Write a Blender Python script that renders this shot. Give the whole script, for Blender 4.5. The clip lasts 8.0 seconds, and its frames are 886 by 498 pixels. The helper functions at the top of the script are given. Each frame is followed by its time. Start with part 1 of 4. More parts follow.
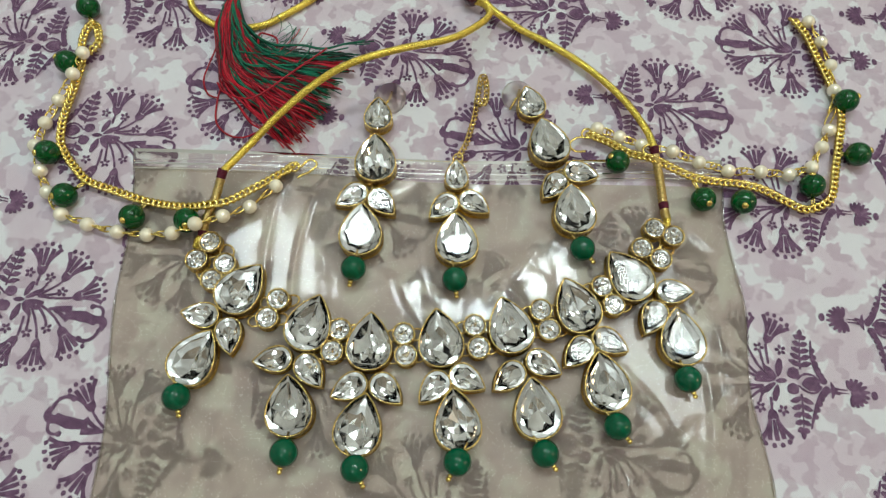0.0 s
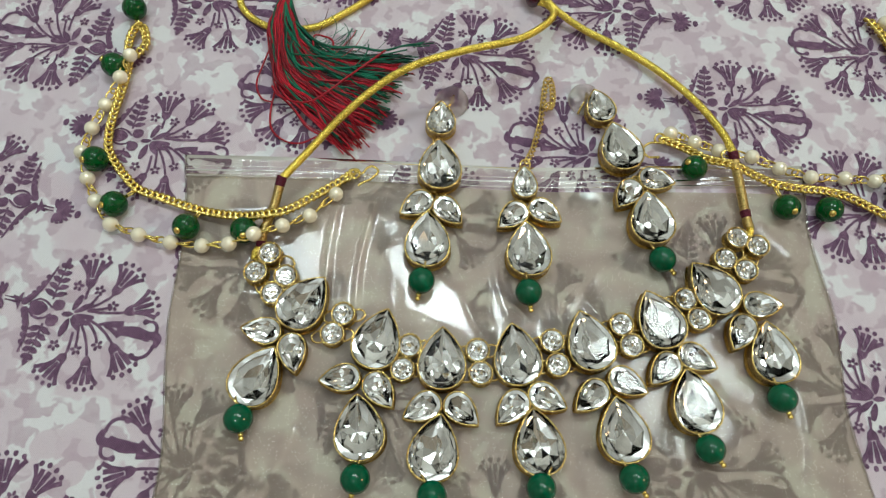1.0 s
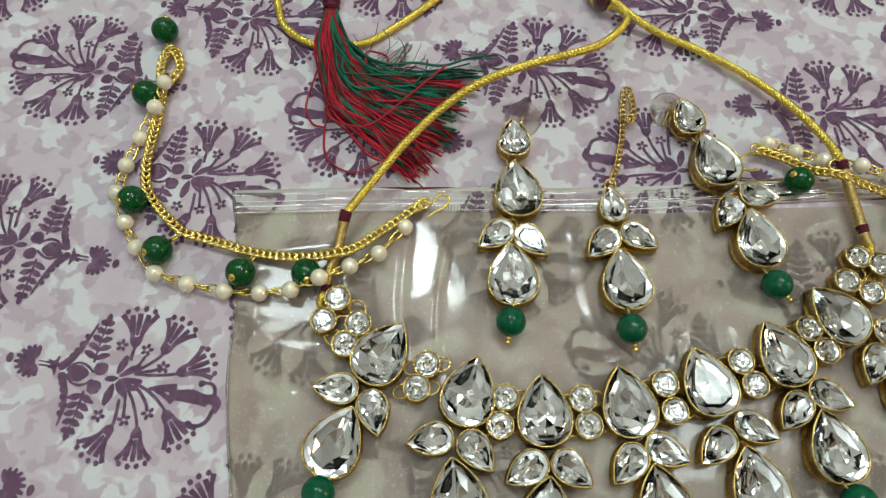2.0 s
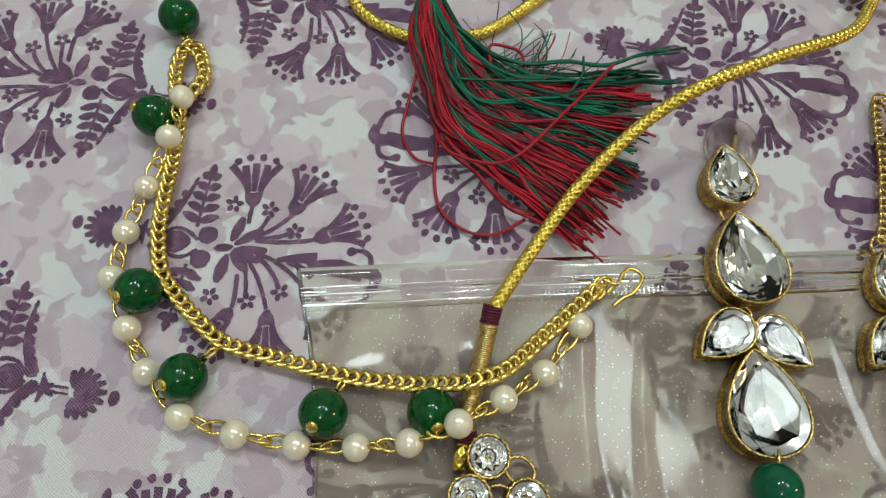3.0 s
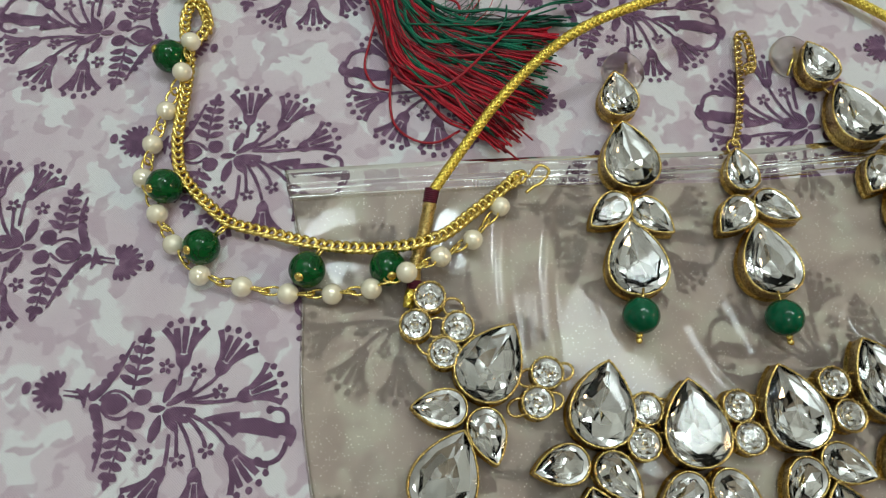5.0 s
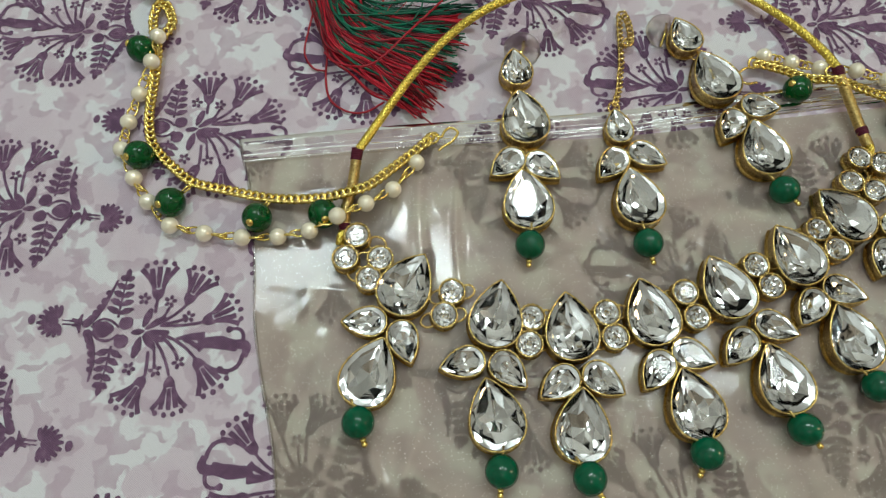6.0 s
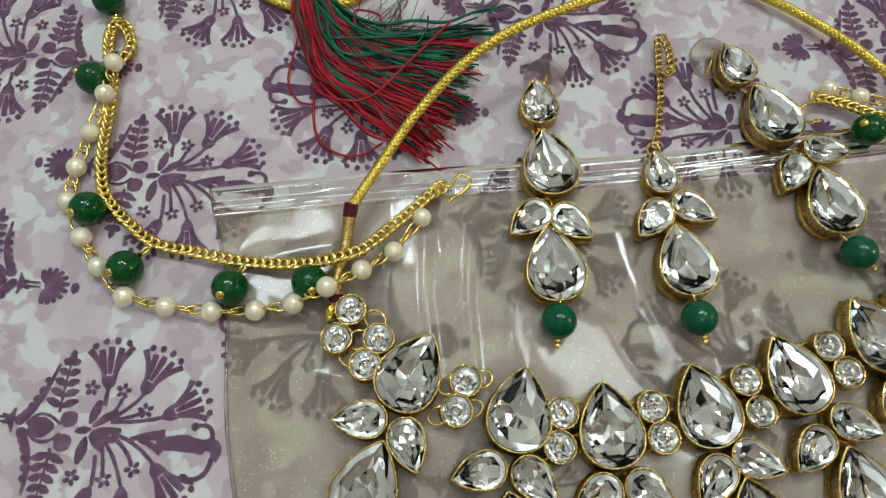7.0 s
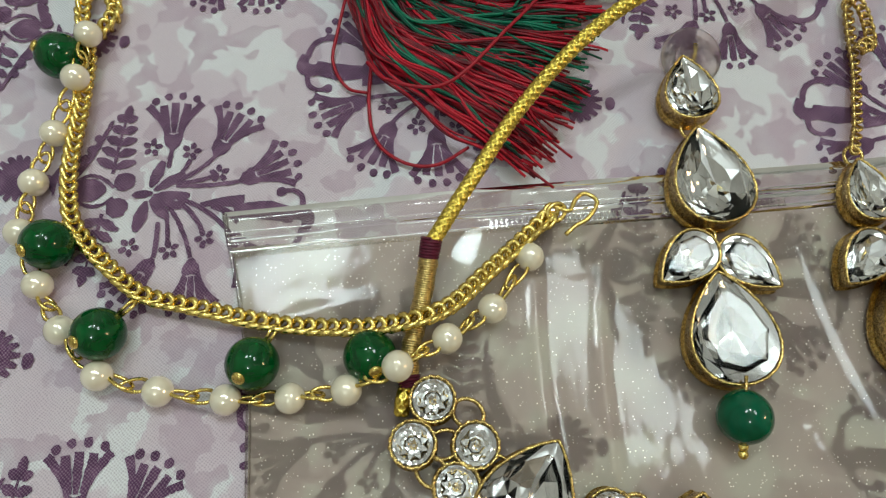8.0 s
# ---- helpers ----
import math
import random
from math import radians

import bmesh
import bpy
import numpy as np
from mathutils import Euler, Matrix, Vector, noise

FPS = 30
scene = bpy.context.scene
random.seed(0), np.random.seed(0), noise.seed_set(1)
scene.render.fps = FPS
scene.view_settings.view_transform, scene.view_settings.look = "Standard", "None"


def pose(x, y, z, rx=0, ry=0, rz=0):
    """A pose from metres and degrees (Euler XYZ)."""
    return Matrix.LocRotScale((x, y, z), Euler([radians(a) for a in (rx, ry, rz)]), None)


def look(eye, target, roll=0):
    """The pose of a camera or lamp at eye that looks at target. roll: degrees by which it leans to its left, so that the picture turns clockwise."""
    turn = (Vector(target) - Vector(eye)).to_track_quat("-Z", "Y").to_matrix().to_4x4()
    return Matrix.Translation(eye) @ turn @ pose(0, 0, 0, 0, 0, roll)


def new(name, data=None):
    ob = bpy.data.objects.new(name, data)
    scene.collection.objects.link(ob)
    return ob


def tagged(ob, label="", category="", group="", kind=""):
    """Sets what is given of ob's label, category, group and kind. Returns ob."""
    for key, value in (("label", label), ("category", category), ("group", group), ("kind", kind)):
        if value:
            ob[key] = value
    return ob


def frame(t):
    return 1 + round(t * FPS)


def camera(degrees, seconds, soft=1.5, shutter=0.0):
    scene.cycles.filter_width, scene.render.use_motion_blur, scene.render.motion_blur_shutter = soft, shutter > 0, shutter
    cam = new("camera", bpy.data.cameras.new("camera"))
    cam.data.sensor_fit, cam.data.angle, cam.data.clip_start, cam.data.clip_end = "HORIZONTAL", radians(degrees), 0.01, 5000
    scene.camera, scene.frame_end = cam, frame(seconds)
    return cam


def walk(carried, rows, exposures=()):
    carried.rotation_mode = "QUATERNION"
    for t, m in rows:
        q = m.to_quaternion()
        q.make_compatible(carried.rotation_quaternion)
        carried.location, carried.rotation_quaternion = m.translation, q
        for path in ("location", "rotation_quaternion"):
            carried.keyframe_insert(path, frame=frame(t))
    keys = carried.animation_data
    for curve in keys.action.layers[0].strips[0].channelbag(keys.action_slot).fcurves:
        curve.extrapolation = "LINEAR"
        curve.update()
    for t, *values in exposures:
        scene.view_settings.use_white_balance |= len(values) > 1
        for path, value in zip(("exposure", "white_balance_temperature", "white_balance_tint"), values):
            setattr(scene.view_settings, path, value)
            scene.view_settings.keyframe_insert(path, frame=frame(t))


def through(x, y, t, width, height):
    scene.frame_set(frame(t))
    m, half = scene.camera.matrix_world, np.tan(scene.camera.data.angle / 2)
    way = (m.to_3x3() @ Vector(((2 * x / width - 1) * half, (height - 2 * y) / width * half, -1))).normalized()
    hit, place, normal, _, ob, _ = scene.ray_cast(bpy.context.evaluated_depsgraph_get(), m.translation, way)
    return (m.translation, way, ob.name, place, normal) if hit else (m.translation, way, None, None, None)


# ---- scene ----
cam = camera(67.0, 8.0, soft=1.3)
PATH = [
    (0.0, 0.0000, 0.0000, 0.2183, 19.99, -0.74, 2.03),
    (0.5, -0.0058, 0.0041, 0.2170, 20.46, -0.79, 2.01),
    (1.0, -0.0237, 0.0035, 0.2064, 20.92, -0.79, 1.89),
    (1.5, -0.0373, -0.0106, 0.2121, 21.62, -0.47, 0.71),
    (2.0, -0.0515, 0.0186, 0.1863, 21.98, -0.50, -0.78),
    (2.2, -0.0649, 0.0347, 0.1664, 22.76, -1.02, -1.19),
    (3.3, -0.0923, 0.0704, 0.1210, 21.17, -1.18, -2.52),
    (3.5, -0.0938, 0.0699, 0.1226, 20.97, -1.22, -2.69),
    (4.0, -0.0936, 0.0647, 0.1305, 20.54, -1.13, -3.12),
    (4.5, -0.0861, 0.0485, 0.1377, 20.32, -0.76, -3.34),
    (5.0, -0.0824, 0.0338, 0.1541, 20.29, -1.40, -3.66),
    (5.2, -0.0749, 0.0184, 0.1601, 20.24, -1.45, -3.87),
    (6.3, -0.0612, 0.0057, 0.1856, 20.02, -0.48, -6.13),
    (6.5, -0.0592, 0.0187, 0.1707, 19.79, -0.56, -6.30),
    (7.0, -0.0649, 0.0361, 0.1589, 19.57, -1.36, -5.70),
    (7.5, -0.0694, 0.0581, 0.1489, 18.88, -1.18, -5.20),
    (8.0, -0.0791, 0.0651, 0.1121, 19.05, -0.32, -5.18),
]
walk(cam, [(t, pose(x, y, z, rx, ry, rz)) for t, x, y, z, rx, ry, rz in PATH],
     exposures=((0.0, -0.55), (1.5, -0.58), (2.2, -0.62), (3.3, -0.70), (8.0, -0.70)))

# ---- light ----
world = bpy.data.worlds.new("world")
scene.world = world
world.use_nodes = True
world.node_tree.nodes["Background"].inputs[0].default_value = (0.9, 0.92, 1.0, 1)
world.node_tree.nodes["Background"].inputs[1].default_value = 0.05


def panel_lamp(name, eye, target, sx, sy, watts, colour):
    data = bpy.data.lights.new(name, "AREA")
    data.shape, data.size, data.size_y, data.energy, data.color = "RECTANGLE", sx, sy, watts, colour
    ob = new(name, data)
    ob.matrix_world = look(eye, target)
    return ob


def globe_lamp(name, x, y, z, radius, watts, colour):
    data = bpy.data.lights.new(name, "POINT")
    data.shadow_soft_size, data.energy, data.color = radius, watts, colour
    ob = new(name, data)
    ob.location = (x, y, z)
    return ob


# unseen fill globe, added to brighten the ceiling that the crystals mirror
globe_lamp("stone_fill_middle", 0.10, 0.75, 1.62, 0.085, 19, (0.83, 0.98, 0.975))
globe_lamp("globe_lamp_south", -0.25, -0.75, 1.62, 0.085, 14, (0.825, 0.985, 0.99))
panel_lamp("ceiling_panel_east", (0.66, 0.45, 1.82), (0.05, 0.1, 0), 0.50, 0.27, 9.5, (0.83, 0.98, 0.975))
panel_lamp("ceiling_panel_west", (-0.45, 0.75, 1.86), (-0.1, 0.1, 0), 0.40, 0.18, 9, (0.825, 0.985, 0.99))
panel_lamp("wall_bulb_east", (1.50, -0.2, 0.9), (0, 0.1, 0), 0.24, 0.24, 7.0, (1.0, 0.66, 0.34))

# ---- materials ----
MM = 0.001


def material(name):
    m = bpy.data.materials.new(name)
    m.use_nodes = True
    nt = m.node_tree
    return m, nt, nt.nodes["Principled BSDF"]


def node(nt, kind, values=()):
    n = nt.nodes.new(kind)
    for key, value in dict(values).items():
        n.inputs[key].default_value = value
    return n


def coords(nt):
    return nt.nodes.new("ShaderNodeTexCoord").outputs["Object"]


def noise_tex(nt, vec, scale, detail=3.0, distortion=0.0, rough=0.5):
    n = node(nt, "ShaderNodeTexNoise", {"Scale": scale, "Detail": detail, "Distortion": distortion, "Roughness": rough})
    nt.links.new(vec, n.inputs["Vector"])
    return n.outputs["Fac"]


def ramp(nt, fac, stops):
    n = nt.nodes.new("ShaderNodeValToRGB")
    while len(n.color_ramp.elements) < len(stops):
        n.color_ramp.elements.new(0.5)
    for e, (p, c) in zip(n.color_ramp.elements, stops):
        e.position, e.color = p, (*c, 1) if len(c) == 3 else c
    nt.links.new(fac, n.inputs["Fac"])
    return n.outputs["Color"]


def mix(nt, fac, a, b, mode="MIX"):
    n = nt.nodes.new("ShaderNodeMix")
    n.data_type, n.blend_type = "RGBA", mode
    for sock, value in ((n.inputs["Factor"], fac), (n.inputs["A"], a), (n.inputs["B"], b)):
        if isinstance(value, (int, float)):
            sock.default_value = value
        elif isinstance(value, tuple):
            sock.default_value = (*value, 1)
        else:
            nt.links.new(value, sock)
    return n.outputs["Result"]


def maths(nt, op, a, b=0.0, c=0.0):
    n = nt.nodes.new("ShaderNodeMath")
    n.operation = op
    for sock, value in zip(n.inputs, (a, b, c)):
        if isinstance(value, (int, float)):
            sock.default_value = value
        else:
            nt.links.new(value, sock)
    return n.outputs[0]


def bump(nt, height, dist, strength=1.0, normal=None):
    n = node(nt, "ShaderNodeBump", {"Strength": strength, "Distance": dist})
    nt.links.new(height, n.inputs["Height"])
    if normal is not None:
        nt.links.new(normal, n.inputs["Normal"])
    return n.outputs["Normal"]


def weave(nt, vec):
    """Height of a plain weave with threads about 0.3 mm apart, 0 to 1."""
    sep = nt.nodes.new("ShaderNodeSeparateXYZ")
    wob = node(nt, "ShaderNodeTexNoise", {"Scale": 420.0, "Detail": 2.0})
    nt.links.new(vec, wob.inputs["Vector"])
    add = node(nt, "ShaderNodeVectorMath")
    add.operation = "MULTIPLY_ADD"
    nt.links.new(wob.outputs["Color"], add.inputs[0])
    add.inputs[1].default_value = (0.0011, 0.0011, 0.0)
    nt.links.new(vec, add.inputs[2])
    nt.links.new(add.outputs[0], sep.inputs[0])
    k = math.pi / 0.00030
    sx = maths(nt, "SINE", maths(nt, "MULTIPLY", sep.outputs["X"], k))
    sy = maths(nt, "SINE", maths(nt, "MULTIPLY", sep.outputs["Y"], k))
    return maths(nt, "ADD", maths(nt, "MULTIPLY", maths(nt, "MULTIPLY", sx, sy), 0.5), 0.5)


def cloth_normal(nt, vec, w):
    big = noise_tex(nt, vec, 14.0, 2.0)
    n1 = bump(nt, big, 0.006, 0.55)
    return bump(nt, w, 0.00012, 0.5, n1)


def make_cloth_mat():
    m, nt, b = material("printed_cotton")
    vec = coords(nt)
    w = weave(nt, vec)
    # dabbed leaf shapes in two mauves, with ragged edges
    warp = node(nt, "ShaderNodeTexNoise", {"Scale": 210.0, "Detail": 2.0})
    nt.links.new(vec, warp.inputs["Vector"])
    bent = node(nt, "ShaderNodeVectorMath")
    bent.operation = "MULTIPLY_ADD"
    nt.links.new(warp.outputs["Color"], bent.inputs[0])
    bent.inputs[1].default_value = (0.0085, 0.0085, 0.0)
    nt.links.new(vec, bent.inputs[2])
    pale = noise_tex(nt, bent.outputs[0], 82.0, 1.0)
    dab = noise_tex(nt, bent.outputs[0], 145.0, 1.2)
    wash = noise_tex(nt, vec, 260.0, 2.0)
    c = ramp(nt, pale, [(0.455, (0.765, 0.765, 0.775)), (0.482, (0.680, 0.595, 0.640)), (0.70, (0.650, 0.550, 0.605))])
    c = mix(nt, maths(nt, "MULTIPLY", ramp(nt, dab, [(0.525, (0, 0, 0)), (0.552, (1, 1, 1))]), maths(nt, "MULTIPLY_ADD", wash, 0.8, 0.35)), c, (0.515, 0.400, 0.465))
    c = mix(nt, maths(nt, "MULTIPLY", maths(nt, "MULTIPLY", w, w), maths(nt, "MULTIPLY_ADD", noise_tex(nt, vec, 1500.0, 2.0), 0.9, 0.10)), c, (0.31, 0.25, 0.30))
    nt.links.new(c, b.inputs["Base Color"])
    b.inputs["Roughness"].default_value = 0.85
    b.inputs["Specular IOR Level"].default_value = 0.05
    nt.links.new(cloth_normal(nt, vec, w), b.inputs["Normal"])
    return m


def make_print_mat():
    m, nt, b = material("purple_print")
    vec = coords(nt)
    w = weave(nt, vec)
    ink = noise_tex(nt, vec, 330.0, 4.0, 0.4, 0.62)
    c = ramp(nt, ink, [(0.34, (0.060, 0.020, 0.062)), (0.54, (0.098, 0.036, 0.096)), (0.72, (0.20, 0.105, 0.185))])
    c = mix(nt, maths(nt, "MULTIPLY", maths(nt, "MULTIPLY", w, w), maths(nt, "MULTIPLY_ADD", ink, 0.9, 0.15)), c, (0.42, 0.31, 0.37))
    nt.links.new(c, b.inputs["Base Color"])
    b.inputs["Roughness"].default_value = 0.85
    b.inputs["Specular IOR Level"].default_value = 0.05
    nt.links.new(cloth_normal(nt, vec, w), b.inputs["Normal"])
    return m


def make_metal(name, colour, dark, rough, dark_share=0.5, scale=900.0):
    m, nt, b = material(name)
    vec = coords(nt)
    n = noise_tex(nt, vec, scale, 4.0, 0.5)
    # dark mottle: antique tone, plus shade in gaps and settings put into the colour
    c = ramp(nt, n, [(dark_share - 0.18, dark), (dark_share + 0.08, colour), (0.85, tuple(min(1, v * 1.15) for v in colour))])
    nt.links.new(c, b.inputs["Base Color"])
    b.inputs["Metallic"].default_value = 1.0
    r = maths(nt, "MULTIPLY_ADD", noise_tex(nt, vec, scale * 2.5, 2.0), 0.25, rough - 0.12)
    nt.links.new(r, b.inputs["Roughness"])
    nt.links.new(bump(nt, n, 0.00015, 0.5), b.inputs["Normal"])
    return m


def make_plain(name, colour, rough, coat=0.0, spec=0.5, vary=0.0, scale=300.0, other=None, sheen=0.0):
    m, nt, b = material(name)
    if vary:
        vec = coords(nt)
        n = noise_tex(nt, vec, scale, 3.0, 0.6)
        c = ramp(nt, n, [(0.5 - vary, other or tuple(v * 0.6 for v in colour)), (0.5 + vary, colour)])
        nt.links.new(c, b.inputs["Base Color"])
    else:
        b.inputs["Base Color"].default_value = (*colour, 1)
    b.inputs["Roughness"].default_value = rough
    b.inputs["Coat Weight"].default_value = coat
    b.inputs["Coat Roughness"].default_value = 0.03
    b.inputs["Specular IOR Level"].default_value = spec
    b.inputs["Sheen Weight"].default_value = sheen
    return m


def make_glass(name, colour, rough, ior):
    m, nt, b = material(name)
    b.inputs["Base Color"].default_value = (*colour, 1)
    b.inputs["Transmission Weight"].default_value = 1.0
    b.inputs["Roughness"].default_value = rough
    b.inputs["IOR"].default_value = ior
    return m


def make_foil():
    m, nt, b = material("silver_foil")
    c = ramp(nt, noise_tex(nt, coords(nt), 700.0, 3.0), [(0.3, (0.93, 0.92, 0.90)), (0.6, (0.99, 0.985, 0.97))])
    nt.links.new(c, b.inputs["Base Color"])
    b.inputs["Metallic"].default_value = 1.0
    b.inputs["Roughness"].default_value = 0.03
    return m


def make_film(name, tint, haze, gloss_ior, rough, specks):
    """Clear plastic film: tinted see-through, gloss by Fresnel, a little haze and sparkle glints painted as bright
    specks.
    """
    m, nt, b = material(name)
    nt.nodes.remove(b)
    out = nt.nodes["Material Output"]
    vec = coords(nt)
    streak = node(nt, "ShaderNodeMapping", {"Scale": (1.0, 0.22, 1.0), "Rotation": (0, 0, 0.15)})
    nt.links.new(vec, streak.inputs["Vector"])
    nrm = bump(nt, noise_tex(nt, vec, 75.0, 2.0, 0.6), 0.0011, 0.15)
    nrm = bump(nt, noise_tex(nt, streak.outputs[0], 330.0, 3.0, 0.5), 0.0004, 0.13, nrm)
    nrm = bump(nt, noise_tex(nt, vec, 900.0, 2.0), 0.00003, 0.3, nrm)
    clear = node(nt, "ShaderNodeBsdfTransparent", {"Color": (*tint, 1)})
    gloss = node(nt, "ShaderNodeBsdfGlossy", {"Color": (1, 1, 1, 1), "Roughness": rough})
    nt.links.new(nrm, gloss.inputs["Normal"])
    milk = node(nt, "ShaderNodeBsdfDiffuse", {"Color": (0.67, 0.605, 0.465, 1)})
    vor = node(nt, "ShaderNodeTexVoronoi", {"Scale": 1800.0})
    nt.links.new(vec, vor.inputs["Vector"])
    rnd = nt.nodes.new("ShaderNodeSeparateColor")
    nt.links.new(vor.outputs["Color"], rnd.inputs[0])
    # near-white diffuse specks paint sparkle glints into the film's colour
    near = maths(nt, "LESS_THAN", vor.outputs["Distance"], maths(nt, "MULTIPLY_ADD", maths(nt, "POWER", rnd.outputs[1], 2.0), 0.20, 0.05))
    few = maths(nt, "GREATER_THAN", rnd.outputs[0], 1.0 - specks)
    glint = maths(nt, "MULTIPLY", near, few)
    cloudy = maths(nt, "MULTIPLY_ADD", noise_tex(nt, vec, 40.0, 3.0), haze, haze * 0.5)
    amount = maths(nt, "MAXIMUM", cloudy, glint)
    nt.links.new(mix(nt, glint, (0.67, 0.605, 0.465), (1.0, 0.97, 0.86)), milk.inputs["Color"])
    veil = node(nt, "ShaderNodeBsdfTranslucent", {"Color": (0.97, 0.925, 0.81, 1)})
    cloud = nt.nodes.new("ShaderNodeMixShader")
    nt.links.new(maths(nt, "MAXIMUM", glint, 0.5), cloud.inputs[0])
    nt.links.new(veil.outputs[0], cloud.inputs[1])
    nt.links.new(milk.outputs[0], cloud.inputs[2])
    a = nt.nodes.new("ShaderNodeMixShader")
    nt.links.new(amount, a.inputs[0])
    nt.links.new(clear.outputs[0], a.inputs[1])
    nt.links.new(cloud.outputs[0], a.inputs[2])
    fres = node(nt, "ShaderNodeFresnel", {"IOR": gloss_ior})
    nt.links.new(nrm, fres.inputs["Normal"])
    s = nt.nodes.new("ShaderNodeMixShader")
    nt.links.new(fres.outputs[0], s.inputs[0])
    nt.links.new(a.outputs[0], s.inputs[1])
    nt.links.new(gloss.outputs[0], s.inputs[2])
    nt.links.new(s.outputs[0], out.inputs["Surface"])
    return m


CLOTH = make_cloth_mat()
PRINT = make_print_mat()
GOLD = make_metal("antique_gold", (0.70, 0.50, 0.17), (0.22, 0.13, 0.04), 0.27, 0.48, 1500.0)
CHAIN_GOLD = make_metal("bright_gold", (0.80, 0.61, 0.18), (0.38, 0.26, 0.05), 0.24, 0.40, 800.0)
CORD_GOLD = make_metal("gold_thread", (0.92, 0.70, 0.14), (0.34, 0.23, 0.02), 0.30, 0.47, 2200.0)
WOUND_GOLD = make_metal("wound_thread", (0.74, 0.57, 0.24), (0.34, 0.22, 0.07), 0.38, 0.42, 1500.0)
GLASS = make_glass("crystal", (0.985, 0.995, 1.0), 0.0, 1.50)
FOIL = make_foil()


def make_bead_glass(name, body, deep, through, scale):
    """Cloudy green glass: milky body with streaks, partly see-through, under a hard polish."""
    m, nt, b = material(name)
    swirl = noise_tex(nt, coords(nt), scale, 2.0, 1.6)
    nt.links.new(ramp(nt, swirl, [(0.36, deep), (0.62, body)]), b.inputs["Base Color"])
    b.inputs["Roughness"].default_value = 0.03
    b.inputs["IOR"].default_value = 1.5
    b.inputs["Transmission Weight"].default_value = through
    b.inputs["Specular IOR Level"].default_value = 0.4
    return m


GREEN = make_bead_glass("green_glass_bead", (0.0, 0.115, 0.021), (0.0, 0.062, 0.011), 0.25, 190.0)
TEAL_GREEN = make_bead_glass("sea_green_glass_bead", (0.0, 0.120, 0.054), (0.0, 0.085, 0.036), 0.12, 160.0)
PEARL = make_plain("pearl", (0.96, 0.89, 0.71), 0.14, 1.0, 0.8, 0.3, 420.0, (0.91, 0.81, 0.60))
PEARL.node_tree.nodes["Principled BSDF"].inputs["Metallic"].default_value = 0.25


def make_thread(name, deep, bright):
    """Silky thread, each one set at random between a deep and a bright tone."""
    m, nt, b = material(name)
    geo = nt.nodes.new("ShaderNodeNewGeometry")
    mottle = maths(nt, "MULTIPLY", maths(nt, "SUBTRACT", noise_tex(nt, coords(nt), 700.0, 2.0), 0.5), 0.5)
    nt.links.new(ramp(nt, maths(nt, "ADD", geo.outputs["Random Per Island"], mottle), [(0.1, deep), (0.95, bright)]), b.inputs["Base Color"])
    b.inputs["Roughness"].default_value = 0.4
    b.inputs["Specular IOR Level"].default_value = 0.35
    return m


RED = make_thread("red_thread", (0.085, 0.002, 0.007), (0.52, 0.006, 0.024))
DEEP_GREEN = make_thread("green_thread", (0.0, 0.018, 0.012), (0.0, 0.17, 0.090))
MAROON = make_plain("maroon_thread", (0.13, 0.008, 0.03), 0.6, 0.0, 0.4, 0.2, 1500.0)
MAROON_BEAD = make_plain("maroon_bead", (0.06, 0.006, 0.012), 0.2, 0.6)
FILM = make_film("clear_film", (0.915, 0.870, 0.790), 0.46, 1.34, 0.035, 0.8)
ZIP = make_film("clear_zip_plastic", (0.93, 0.92, 0.91), 0.12, 1.6, 0.06, 0.0)
LIP = make_film("clear_lip_film", (0.90, 0.88, 0.86), 0.12, 1.6, 0.08, 0.12)
RUBBER = make_glass("clear_silicone", (0.97, 0.955, 0.93), 0.42, 1.30)
WALL = make_plain("wall_paint", (0.68, 0.66, 0.62), 0.9, 0.0, 0.3, 0.3, 3.0, (0.60, 0.58, 0.54))
# darker tan chosen so the crystals reflect dark, warm facets
TAN_WALL = make_plain("tan_wall_reflected", (0.42, 0.34, 0.27), 0.8, 0.0, 0.3, 0.3, 3.0, (0.32, 0.26, 0.20))
CEIL = make_plain("ceiling_paint", (0.86, 0.86, 0.86), 0.9, 0.0, 0.3, 0.3, 3.0, (0.76, 0.75, 0.74))
FLOOR = make_plain("floor_tile", (0.42, 0.38, 0.34), 0.4, 0.0, 0.5, 0.3, 5.0)


# ---- building helpers ----
def mesh_from(name, verts, faces, mat, smooth=False, slots=None):
    me = bpy.data.meshes.new(name)
    me.from_pydata(verts, [], faces)
    for one in mat if isinstance(mat, (list, tuple)) else (mat,):
        me.materials.append(one)
    if slots is not None:
        me.polygons.foreach_set("material_index", slots)
    if smooth:
        me.polygons.foreach_set("use_smooth", [True] * len(me.polygons))
    me.update()
    return me


def part(name, me, parent=None, m=None, label=""):
    ob = new(name, me)
    if parent is not None:
        ob.parent = parent
    if m is not None:
        ob.matrix_basis = m
    if label:
        ob["label"] = label
    return ob


def thing(name, label, category, m=None, group=""):
    ob = new(name)
    ob.empty_display_size = 0.005
    if m is not None:
        ob.matrix_basis = m
    return tagged(ob, label, category, group)


